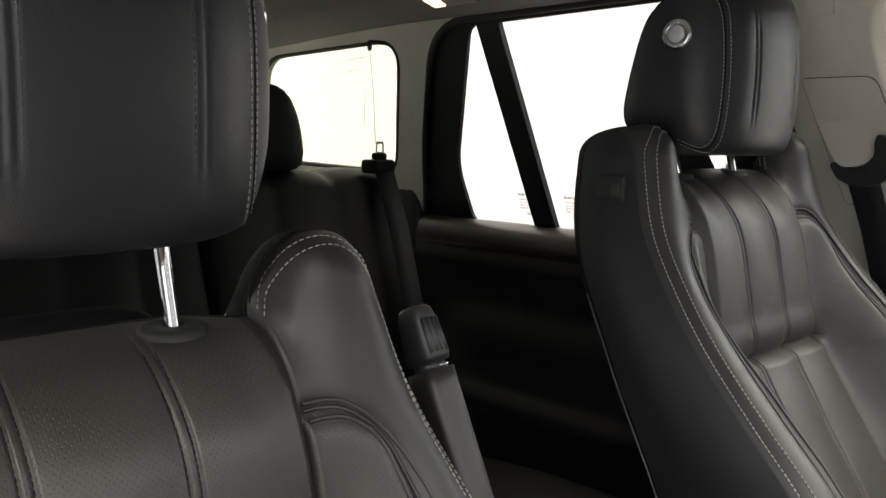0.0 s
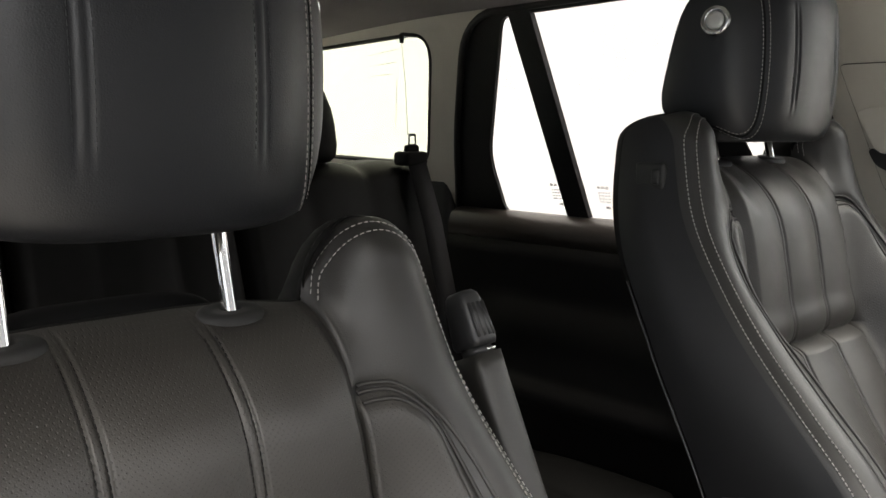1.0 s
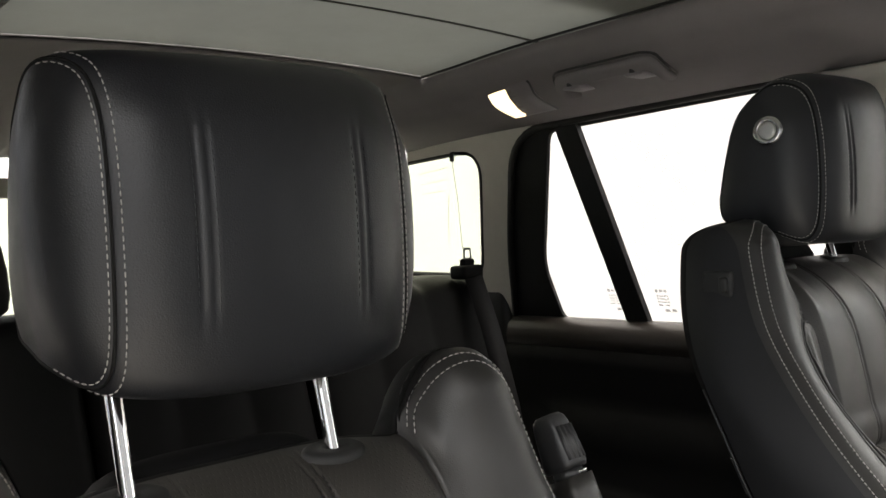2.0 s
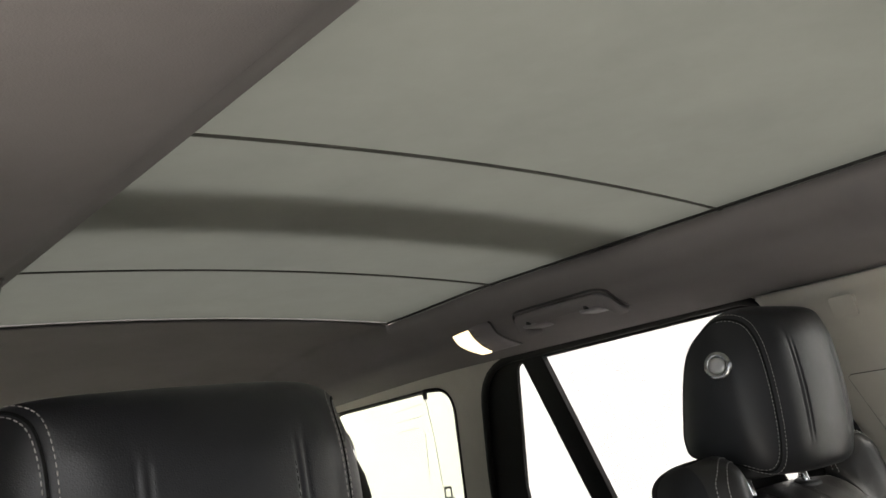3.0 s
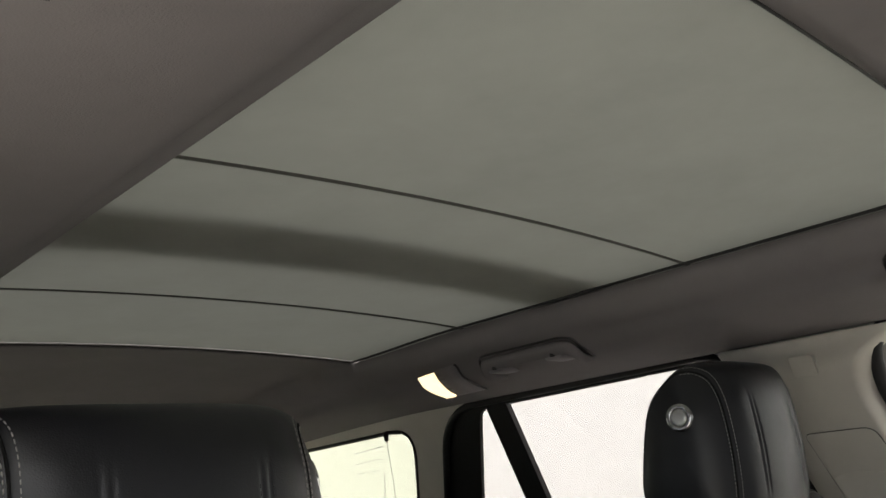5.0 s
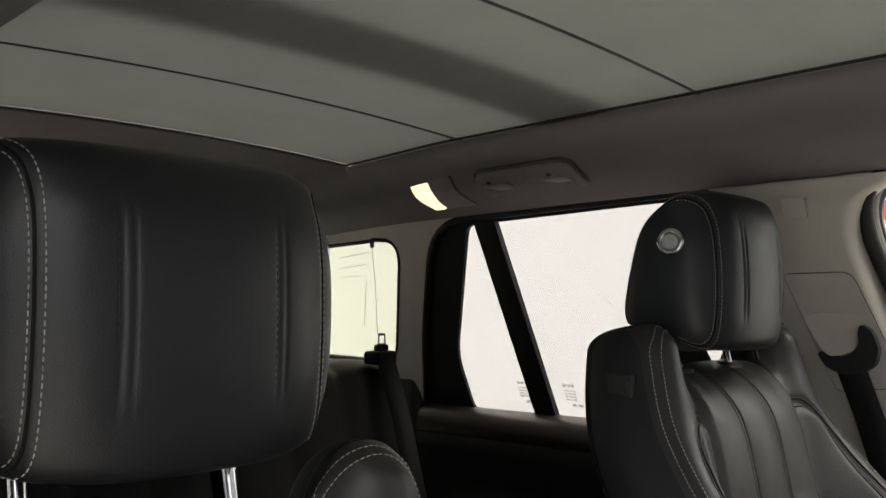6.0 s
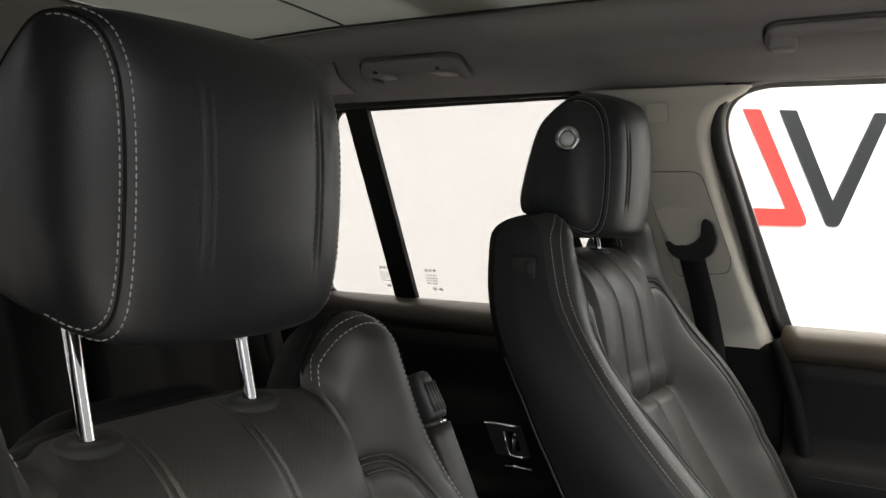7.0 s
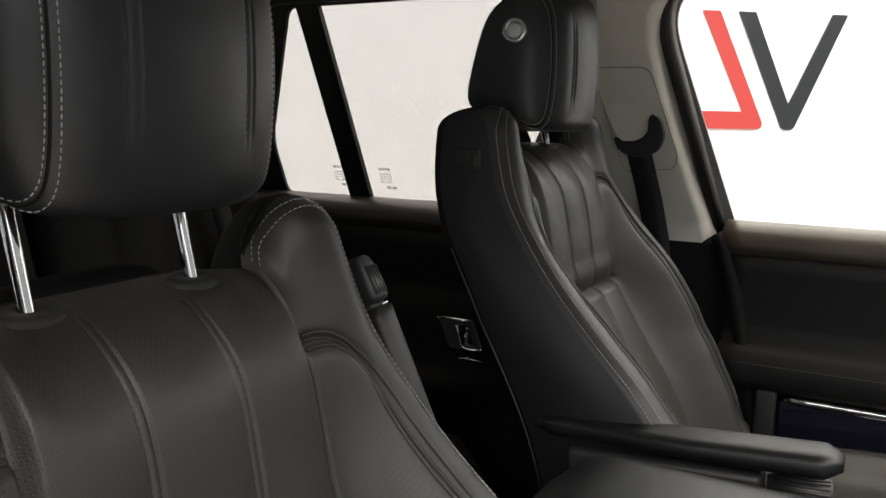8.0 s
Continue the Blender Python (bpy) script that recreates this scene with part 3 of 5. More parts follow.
def cabin_shell():
    """Floor, dashboard, tailgate and the lower sides that close the cabin."""
    fl = part("cabin_floor", rblock(0, 0.25, 0.60, 1.56, 3.0, 0.04, 0.01), CARPET)
    tagged(fl, "black carpeted cabin floor", "car floor", kind="structure")
    ub = part("underbody", rblock(0, 0.22, 0.30, 1.42, 2.9, 0.56, 0.06), RUBBER)
    tagged(ub, "plain black underbody of the car on the showroom floor", "underbody", kind="structure")
    # plain unseen dashboard, added to block light from the front below
    bm = rblock(0, -1.22, 0.98, 1.5, 0.34, 0.52, 0.09, 5)
    tagged(part("dashboard", bm, BLACK), "black dashboard across the front of the cabin", "dashboard", kind="structure")
    for s in (-1, 1):
        # pillar bases and the panel beside the luggage space
        b = part("pillar_base", rblock(s * 0.785, -0.085, 0.95, 0.07, 0.27, 0.68, 0.015), DOOR_SKIN)
        tagged(b, "black lower trim of the centre pillar", "pillar trim", kind="structure")
        q = part("luggage_side", rblock(s * 0.80, 1.36, 1.02, 0.07, 0.85, 0.78, 0.02), BLACK)
        tagged(q, "black trim beside the luggage space", "side trim", kind="structure")
    # tailgate with its window
    outer = [(-0.72, 0.62), (0.72, 0.62), (0.76, 1.28), (0.60, 1.70), (-0.60, 1.70), (-0.76, 1.28)]
    win = rounded([(-0.64, 1.33), (0.64, 1.33), (0.53, 1.655), (-0.53, 1.655)], 0.06, 6)
    place = lambda x, z: Vector((x, 1.86 - 0.35 * max(0, z - 1.2), z))
    back = lambda x, z: Vector((x, 1.90 - 0.35 * max(0, z - 1.2), z))
    gate = flat_ob("wall_tailgate", outer, [win], place, back, PILLAR)
    tagged(gate, "grey-beige tailgate trim around the rear window", "tailgate", kind="structure")
    pane = flat_ob("pane", win, [], lambda x, z: place(x, z) + Vector((0, 0.015, 0)), lambda x, z: place(x, z) + Vector((0, 0.019, 0)), QUARTER, gate, "lightly tinted rear window pane")
    pane.visible_shadow = False


cabin_shell()


# ---- front seats ----
SIDE_FRONT = spline([(0.90, -0.37), (1.0, -0.33), (1.05, -0.30), (1.078, -0.276), (1.104, -0.254), (1.15, -0.207), (1.209, -0.149), (1.259, -0.108), (1.31, -0.074), (1.382, -0.050), (1.43, -0.042)])
SIDE_BACK = spline([(0.90, -0.16), (0.95, -0.15), (1.075, -0.103), (1.125, -0.073), (1.16, -0.050), (1.20, -0.026), (1.225, -0.010), (1.27, 0.016), (1.325, 0.034), (1.38, 0.039), (1.43, 0.036)])
PANEL_FRONT = spline([(0.90, -0.262), (1.0, -0.212), (1.077, -0.1635), (1.108, -0.143), (1.15, -0.117), (1.165, -0.1105), (1.20, -0.104), (1.25, -0.095), (1.30, -0.084), (1.34, -0.068), (1.37, -0.050), (1.43, -0.030)])
HALF_WIDTH = spline([(0.90, 0.264), (1.0, 0.263), (1.1, 0.257), (1.2, 0.239), (1.3, 0.217), (1.38, 0.201), (1.43, 0.196)])
PANEL_HALF = spline([(0.90, 0.150), (1.1, 0.136), (1.2, 0.129), (1.3, 0.126), (1.355, 0.123), (1.43, 0.110)])
CREASE, BASE = 1.162, 0.91
SPREAD = [0.0]  # how far the adjustable bolsters are opened


def front_y(a, z):
    """Depth of the seat's front: a from -1 to 1, the middle panel up to 0.5."""
    q = abs(a)
    panel = base = PANEL_FRONT(z)
    # the upper pad curls in above the crease, the lower one starts with a rounded lip
    if z >= CREASE:
        panel += 0.014 * math.exp(-(z - CREASE) / 0.009) - 0.004 * ease(0.05, 0.02, z - CREASE)
    else:
        panel += 0.014 - 0.018 * math.sqrt(ease(0.0, 0.012, CREASE - z)) + 0.004 * ease(0.02, 0.10, CREASE - z)
    u = a * 2 * PANEL_HALF(z)
    if q <= 0.5:
        seam = abs(abs(u) - 0.0435)
        puff = 0.0055 * (1 - min(1, abs(u) / 0.0405) ** 2) if abs(u) < 0.0405 else 0.0050 * math.sin(math.pi * min(1, max(0, (abs(u) - 0.0465) / (PANEL_HALF(z) - 0.0465)))) ** 0.8
        welt = (0.0030 + 0.0015 * ease(CREASE + 0.01, CREASE - 0.01, z)) * math.exp(-((seam - 0.0036) / 0.0012) ** 2)
        edge = 0.010 * ease(0.452, 0.5, q)
        return panel - puff + welt + edge
    w = (q - 0.5) * 2
    side = SIDE_FRONT(z) - 0.6 * SPREAD[0] * ease(1.20, 1.28, z) * ease(1.42, 1.34, z) + (0.022 * ease(1.21, 1.06, z) + 0.038 * ease(1.21, 1.0, z) if a < 0 else 0.0)
    panel = base + (panel - base) * ease(0.12, 0.0, w)
    groove = 0.008 * (1 - ease(0.0, 0.45, w))
    reach = 0.9 - 0.32 * ease(1.30, 1.16, z)
    away = seam_distance(w, z)
    lower = ease(0.003, -0.014, away)
    tuck = 0.0050 * math.exp(-(away / 0.0055) ** 2)
    return panel + (side - panel) * ease(0.0, reach, w) - 0.012 * math.sin(math.pi * w ** 2.2) - 0.010 * math.sin(math.pi * w) ** 1.6 * ease(1.24, 1.40, z) + groove + tuck - 0.005 * lower


ARCH = [(0.0, 1.3155), (0.17, 1.317), (0.30, 1.3155), (0.44, 1.305), (0.53, 1.290), (0.565, 1.270), (0.58, 1.245), (0.587, 1.20), (0.592, 1.13), (0.596, 1.01), (0.60, 0.92)]


def bolster_edge(w):
    """Height of the seam between shoulder and lower bolster across the wing."""
    return float(np.interp(w, [p[0] for p in ARCH], [p[1] for p in ARCH]))


def seam_distance(w, z):
    """Distance to that seam, less than zero below it."""
    best = 1.0
    for (w0, z0), (w1, z1) in zip(ARCH, ARCH[1:]):
        dx, dz = (w1 - w0) * 0.095, z1 - z0
        px, pz = (w - w0) * 0.095, z - z0
        t = min(1.0, max(0.0, (px * dx + pz * dz) / (dx * dx + dz * dz)))
        best = min(best, math.hypot(px - t * dx, pz - t * dz))
    return -best if z < bolster_edge(w) else best


def top_z(a):
    q = abs(a)
    if q <= 0.5:
        return 1.372 + 0.003 * (1 - (q / 0.5) ** 2)
    w = (q - 0.5) * 2
    hump = math.sin(math.pi / 2 * w / 0.55) ** 0.85 if w < 0.55 else 1 - 0.12 * ((w - 0.55) / 0.45) ** 2
    return 1.372 + 0.056 * hump


def fore(a):
    """How far forward the crest lies, as a share of the backrest's thickness."""
    return 0.75 - 0.27 * ease(0.34, 0.5, abs(a)) - 0.08 * ease(0.5, 0.62, abs(a))


def crest(a):
    return 0.068 - 0.024 * ease(0.34, 0.5, abs(a)) - 0.014 * ease(0.5, 0.62, abs(a))


def side_u(a, z):
    q = abs(a)
    p, h = PANEL_HALF(z), HALF_WIDTH(z) + SPREAD[0] * ease(1.08, 1.20, z) * ease(1.43, 1.36, z)
    return math.copysign(2 * q * p if q <= 0.5 else p + (q - 0.5) * 2 * (h - p), a)


def rim(a):
    q = max(0.0, (abs(a) - 0.95) / 0.05)
    return 0.011 * (1 - math.sqrt(max(0.0, 1 - q * q)))


def seat_column(a, back, n=84, k=11, stop=1.50):
    """Points up the front (or the back) of the backrest at a."""
    top, r = top_z(a), crest(a)
    out = []
    if back:
        r = r + 0.045 * ease(0.45, 0.60, abs(a)) * ease(0.94, 0.78, abs(a))
    fine = [CREASE + d for d in (-0.012, -0.008, -0.005, -0.003, -0.0015, -0.0005, 0.0005, 0.003, 0.006, 0.010)]
    zs = sorted(list(np.linspace(BASE, 1.20, n // 2)) + fine) + list(np.linspace(1.20, top - r, n // 2))[1:]
    for z in zs:
        yf, yb = front_y(a, z) + rim(a), SIDE_BACK(z) + 0.012 * (1 - a * a) - rim(a)
        out.append((side_u(a, z), yb if back else yf, z))
    z0 = top - r
    yf, yb = front_y(a, z0) + rim(a), SIDE_BACK(z0) + 0.012 * (1 - a * a) - rim(a)
    slope = (front_y(a, z0) - front_y(a, z0 - 0.01)) / 0.01
    was_back = back
    turns = [(t, False) for t in np.linspace(0, stop, k)[1:]]
    if back:
        turns = [(t, True) for t in np.linspace(0, math.pi / 2, k)[1:]]
        turns += [(t, False) for t in np.linspace(math.pi / 2, stop, 4)[1:]]
    for t, back in turns:
        if was_back and not back:
            r = crest(a)
            z0 = top - r
            yf, yb = front_y(a, z0) + rim(a), SIDE_BACK(z0) + 0.012 * (1 - a * a) - rim(a)
            slope = (front_y(a, z0) - front_y(a, z0 - 0.01)) / 0.01
        was_back = back
        z = z0 + r * math.sin(t)
        y = (yb - (1 - fore(a)) * (yb - yf) * (1 - math.cos(t))) if back else (yf + fore(a) * (yb - yf) * (1 - math.cos(t)) + slope * (z - z0) * math.cos(t))
        out.append((side_u(a, z), y, z))
    return out


def surface(a, z, lift=0.0):
    """A point on the front of the backrest, lifted off it."""
    top, r = top_z(a), crest(a)
    z0 = top - r
    if z <= z0:
        return Vector((side_u(a, z), front_y(a, z) + rim(a) - lift, z + 0.3 * lift))
    yf, yb = front_y(a, z0) + rim(a), SIDE_BACK(z0) + 0.012 * (1 - a * a) - rim(a)
    t = math.asin(min(1, (z - z0) / r))
    slope = (front_y(a, z0) - front_y(a, z0 - 0.01)) / 0.01
    y = yf + fore(a) * (yb - yf) * (1 - math.cos(t)) + slope * (z - z0) * math.cos(t)
    return Vector((side_u(a, z), y - lift * math.cos(t), z + lift * math.sin(t)))


HEAD = [(-0.052, 1.6175), (-0.030, 1.6155), (-0.012, 1.603), (0.006, 1.583), (0.018, 1.558), (0.026, 1.532), (0.032, 1.507), (0.0355, 1.488), (0.033, 1.470), (0.022, 1.463), (0.0, 1.459), (-0.030, 1.450),
        (-0.058, 1.440), (-0.073, 1.440), (-0.083, 1.450), (-0.088, 1.470), (-0.0905, 1.500), (-0.091, 1.535), (-0.089, 1.566), (-0.084, 1.590), (-0.073, 1.609)]


def closed_curve(pts, n):
    """A smooth closed curve through a few points, evenly spaced."""
    p = [Vector(q) for q in pts]
    k = len(p)
    dense = []
    for i in range(k):
        a, b, c, d = p[i - 1], p[i], p[(i + 1) % k], p[(i + 2) % k]
        for s in range(12):
            t = s / 12
            dense.append(0.5 * ((2 * b) + (c - a) * t + (2 * a - 5 * b + 4 * c - d) * t * t + (3 * b - a - 3 * c + d) * t**3))
    lens = np.cumsum([0] + [(dense[(i + 1) % len(dense)] - dense[i]).length for i in range(len(dense))])
    out = []
    for s in np.linspace(0, lens[-1], n, endpoint=False):
        i = int(np.searchsorted(lens, s, "right")) - 1
        f = (s - lens[i]) / max(1e-9, lens[i + 1] - lens[i])
        out.append(dense[i % len(dense)].lerp(dense[(i + 1) % len(dense)], f))
    return out


HEAD_LOOP = closed_curve(HEAD, 96)
HEAD_MID = Vector((-0.030, 1.532))
TALL = [0.0]  # extra height of the head restraint's crown
DEEP = [0.0]  # extra depth of its padding


def head_u(y):
    return 0.0910 + 0.0235 * ease(-0.092, -0.015, y) - 0.6 * max(0.0, y) ** 1.5


def head_bow(a, y):
    """The front is bowed: it falls back towards the seams."""
    return 0.020 * abs(a) ** 2.3 * ease(-0.015, -0.085, y)


def head_point(a, i, scale=1.0):
    y, z = HEAD_LOOP[i % 96]
    if abs(a) > 0.9:
        q = (abs(a) - 0.9) / 0.1
        scale *= 1 - 0.030 * (1 - math.sqrt(max(0, 1 - q * q)))
    p = HEAD_MID + (Vector((y, z)) - HEAD_MID) * scale
    u = a * head_u(p.x) * (1.0 if a > 0 else 1.01)
    front = ease(-0.075, -0.088, p.x)
    sink = 0.0
    if front > 0 and 1.466 < p.y < 1.582:
        fade = ease(1.466, 1.486, p.y) * ease(1.582, 1.562, p.y)
        sink = 0.0014 * front * fade * (math.exp(-((abs(u) / (1.0 if a > 0 else 1.01) - 0.0455) / 0.0015) ** 2) + 0.9 * math.exp(-((abs(u) / (1.0 if a > 0 else 1.01) - 0.0520) / 0.0015) ** 2))
    sink -= 0.0016 * front * max(0.0, math.sin(math.pi * min(1.0, max(0.0, (abs(u) - 0.054) / 0.034)))) * ease(1.455, 1.48, p.y) * ease(1.60, 1.575, p.y)
    fall = (0.011 if a > 0 else 0.004) * abs(a) ** 6 * ease(1.555, 1.612, p.y)
    sag = (0.009 - 0.3 * TALL[0]) * (1 - abs(a) ** 4) * ease(1.475, 1.445, p.y)
    return Vector((u, p.x + head_bow(a, p.x) + sink - DEEP[0] * ease(0.02, -0.08, p.x), p.y - fall - sag + TALL[0] * ease(1.545, 1.605, p.y)))


def head_side(s, sign, i):
    """The side panels: from the seam in to the middle, gently domed."""
    edge = head_point(sign, i)
    mid = Vector((0.1145 if sign > 0 else -0.1165, -0.022 - 0.4 * DEEP[0], 1.532))
    p = edge.lerp(mid, s)
    k = 1 - (1 - s) ** 3
    return Vector((edge.x + (mid.x - edge.x + sign * 0.0060) * k, p.y, p.z))


def front_seat(sign, at, head_drop, label):
    """sign 1: the car's middle lies towards +x."""
    seat = thing("front_seat", label, "car seat", (at[0], at[1] - 0.1, at[2] + 0.93), "front seats")
    base = Vector((0, 0.1, -0.93))
    F = lambda p: Vector((sign * p[0], p[1], p[2])) + base

    def add(name, vf, mat, lab="", parent=seat, shift=None, smooth=True):
        off = Vector((0.004 * sign if shift is not None else 0, 0, shift or 0.0))
        ob = mesh_ob(name, [F(p) + off for p in vf[0]], vf[1], mat, parent, lab, smooth)
        if mat in (THREAD, DARK_THREAD):
            ob["kind"] = "stuff"
        return ob

    def cols(lo, hi, n):
        return [float(x) for x in np.linspace(lo, hi, n)]
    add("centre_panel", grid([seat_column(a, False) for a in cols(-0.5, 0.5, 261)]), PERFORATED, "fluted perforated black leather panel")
    for w in (-1, 1):
        cs = [w * a for a in cols(0.5, 0.94, 46) + [0.955, 0.965, 0.975, 0.984, 0.992, 0.997, 1.0]]
        gv, gf = grid([seat_column(a, False) for a in cs])
        per = len(gv) // len(cs)
        low = []
        for q in gf:
            ww = sum(abs(cs[i // per]) for i in q) / len(q) * 2 - 1
            low.append(sum(gv[i][2] for i in q) / len(q) < bolster_edge(ww))
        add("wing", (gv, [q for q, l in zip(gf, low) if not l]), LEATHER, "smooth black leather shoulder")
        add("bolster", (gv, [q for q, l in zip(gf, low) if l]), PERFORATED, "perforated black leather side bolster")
        # side panel between front and back edges
        f, b = seat_column(w, False, stop=math.pi / 2), seat_column(w, True)
        rows = []
        for t in np.linspace(0, 1, 9):
            rows.append([(p[0] + w * 0.007 * math.sin(math.pi * t) * min(1, 12 * abs(q[1] - p[1])), p[1] + (q[1] - p[1]) * t, p[2] + (q[2] - p[2]) * t) for p, q in zip(f, b)])
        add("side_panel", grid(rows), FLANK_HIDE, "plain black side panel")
        # seam piping of the bolster's upper edge
        pick = spline([(k, p[0]) for k, p in enumerate(ARCH)]), spline([(k, p[1]) for k, p in enumerate(ARCH)])
        for side in (0.0052, 0.0, -0.0052):
            arc = []
            for k in np.linspace(0.2, 9.6, 90):
                tilt = ease(2.2, 5.5, k)
                arc.append((pick[0](k) + side * tilt / 0.075, pick[1](k) + side * (1 - tilt)))
            add("welt", tube([surface(w * (0.5 + min(ww, 0.99) / 2), z, 0.0003) for ww, z in arc], 0.0017, 6), PIPING, "dark sewn welt")
        # pale double stitching over the shoulder and down the edge
        for k, d in enumerate((0.0078, 0.0030)):
            last = 0.946 if k == 0 else 0.986
            run = [(a, top_z(a) - d - 0.014 * ease(0.84, last + 0.002, a) ** 1.8) for a in np.linspace(0.512 + d * 0.8, last, 34)]
            z1 = run[-1][1]
            run += [(last + 0.003 * t, z1 - t * (z1 - 0.95)) for t in np.linspace(0.01, 1, 60)]
            run = [(q.x, q.y) for q in resample([Vector((a * 0.16, z, 0)) for a, z in run], 0.002)]
            for _ in range(20):
                run = [run[0]] + [tuple((p[c] + q[c] + r[c]) / 3 for c in (0, 1)) for p, q, r in zip(run, run[1:], run[2:])] + [run[-1]]
            path = [surface(w * min(u / 0.16, 0.999), z, 0.0008) + Vector((w * 0.0006 * k, 0, 0)) for u, z in run]
            add("stitching", stitches(path, 0.0048, 0.0033, 0.0006 if sign < 0 else 0.00045), THREAD, "pale grey stitching")
    add("back_panel", grid([seat_column(a, True, 40) for a in cols(-1, 1, 61)]), DOOR_SKIN, "black seat back")
    # the back shell stands a little proud between the posts
    rings = []
    for u in np.linspace(-0.082, 0.082, 19):
        h = (0.027 if sign > 0 else 0.050) * math.sqrt(max(0.02, 1 - (u / 0.0825) ** 4))
        rings.append([(u, 0.030 + 0.017 * math.cos(t) - 0.10 * h * math.sin(t), 1.356 + h * math.sin(t)) for t in np.linspace(0, 2 * math.pi, 16, endpoint=False)])
    add("back_crest", capped(rings), DOOR_SKIN, "black upper edge of the seat back")
    # dark stitches beside the flutes
    for u in (-0.0471, -0.0399, 0.0399, 0.0471):
        path = [surface(u / (2 * PANEL_HALF(z)), z, 0.0002) for z in np.linspace(1.362, 0.95, 70)]
        add("flute_seam", stitches(path, 0.0046, 0.0036, 0.00050), DARK_THREAD)
    # cushion
    rows = []
    for y in np.linspace(-0.66, -0.13, 30):
        row = []
        for u in np.linspace(-0.255, 0.255, 41):
            side = ease(0.15, 0.235, abs(u))
            z = 0.875 + 0.035 * side - 0.05 * ease(0.235, 0.255, abs(u)) - 0.09 * ease(-0.60, -0.66, y) + 0.012 * ease(-0.3, -0.6, y)
            z += 0.004 * math.cos(min(abs(u), 0.05) / 0.05 * math.pi)
            row.append((u, y, z))
        rows.append(row)
    skirt = lambda r: [(p[0] * 0.97, p[1] + 0.02, 0.72) for p in r]
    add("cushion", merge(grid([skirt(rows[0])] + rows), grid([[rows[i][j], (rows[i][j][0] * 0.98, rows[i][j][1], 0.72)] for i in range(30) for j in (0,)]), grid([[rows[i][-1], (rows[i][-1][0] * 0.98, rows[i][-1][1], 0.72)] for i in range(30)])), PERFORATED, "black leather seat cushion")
    bm = rblock(*F((0, -0.38, 0.695)), 0.44, 0.5, 0.11, 0.02)
    part("seat_base", bm, BLACK, seat, "black seat base on the floor")

    # head restraint
    cs = [0.0] + cols(0.02, 0.9, 60) + [0.92, 0.94, 0.96, 0.975, 0.988, 0.996, 1.0]
    cs = [-a for a in reversed(cs[1:])] + cs
    # darker, bluish leather carries the shade on the head restraint
    head = add("headrest", grid([[head_point(a, i) for i in range(96)] for a in cs], close_u=True), SHADED_HIDE, "black leather head restraint with tucked front", shift=head_drop)
    for w in (-1, 1):
        rows = [[head_side(s, w, i) for i in range(96)] for s in (0.0, 0.02, 0.06, 0.12, 0.2, 0.35, 0.5, 0.7, 0.9, 0.97, 1.0)]
        rows[0] = [head_point(w, i) for i in range(96)]
        add("headrest_side", grid(rows, close_u=True), SHADED_HIDE, "plain black leather side panel", head, head_drop)
        add("headrest_stitching", stitches([head_point(w * 0.955, i, 1.005) for i in range(50, 100)]), THREAD, "pale grey stitching", head, head_drop)
        add("headrest_stitching", stitches([head_side(0.022, w, i) + Vector((w * 0.0006, -0.0003, 0)) for i in range(50, 100)]), THREAD, "pale grey stitching", head, head_drop)
        add("headrest_seam", tube([head_point(w * 1.0, i, 1.002) for i in range(96)], 0.0011, 6, True), DARK_THREAD, "sunken seam", head, head_drop)
        for u in (0.0435, 0.0540):
            pts = []
            for z in np.linspace(1.476, 1.570, 20):
                yz = min((p for p in HEAD_LOOP if p.x < -0.06), key=lambda p: abs(p.y - z))
                pts.append(Vector((w * u * (1.0 if w > 0 else 1.01), yz.x + head_bow(u / 0.09, yz.x) - 0.0002 - DEEP[0], z)))
            add("headrest_tuck", stitches(pts, 0.0045, 0.003, 0.00030), SHADED_HIDE, "", head, head_drop)
        # chrome posts and their collars
        lean = Vector((0, 0.24, 1.0))
        foot = Vector((w * 0.0685, -0.0135, 1.371))
        foot.z = min(seat_column(foot.x / (2 * PANEL_HALF(1.36)), False), key=lambda p: abs(p[1] - foot.y) + (0 if p[2] > 1.30 else 1))[2] - 0.0005
        bm = rod(F(foot - 0.03 * lean), F(foot + (0.100 + head_drop) * lean), 0.0050)
        crisp(part("post", bm, CHROME, seat, "chrome head restraint post"))
        rings = []
        for rr, h in ((0.0235, -0.004), (0.024, 0.001), (0.0226, 0.0040), (0.0195, 0.0055), (0.0078, 0.0058), (0.0068, 0.003)):
            rings.append([foot + Vector((rr * math.cos(t), 0.66 * rr * math.sin(t), h - 0.001 + 0.12 * rr * math.sin(t))) for t in np.linspace(0, 2 * math.pi, 32, endpoint=False)])
        add("post_collar", grid(rings, close_u=True), RUBBER, "black oval collar", seat)
    if sign < 0:
        # moulded tray under the lowered head restraint
        rings = []
        for grow, z in ((0.90, 1.456), (1.0, 1.452), (1.0, 1.438), (0.985, 1.4355), (0.955, 1.4345)):
            rings.append([(grow * 0.100 * math.copysign(abs(math.cos(t)) ** 0.5, math.cos(t)), -0.018 + grow * 0.034 * math.copysign(abs(math.sin(t)) ** 0.5, math.sin(t)), z) for t in np.linspace(0, 2 * math.pi, 48, endpoint=False)])
        add("headrest_base", capped(rings), RUBBER, "black moulded underside", head, head_drop)
    # round height button, on the inner side
    k0, i0 = min(((k, i) for k in range(2, 19) for i in range(96)), key=lambda q: (head_side(q[0] / 20, 1, q[1]).y + 0.035) ** 2 + (head_side(q[0] / 20, 1, q[1]).z - 1.567) ** 2)
    c = head_side(k0 / 20, 1, i0)
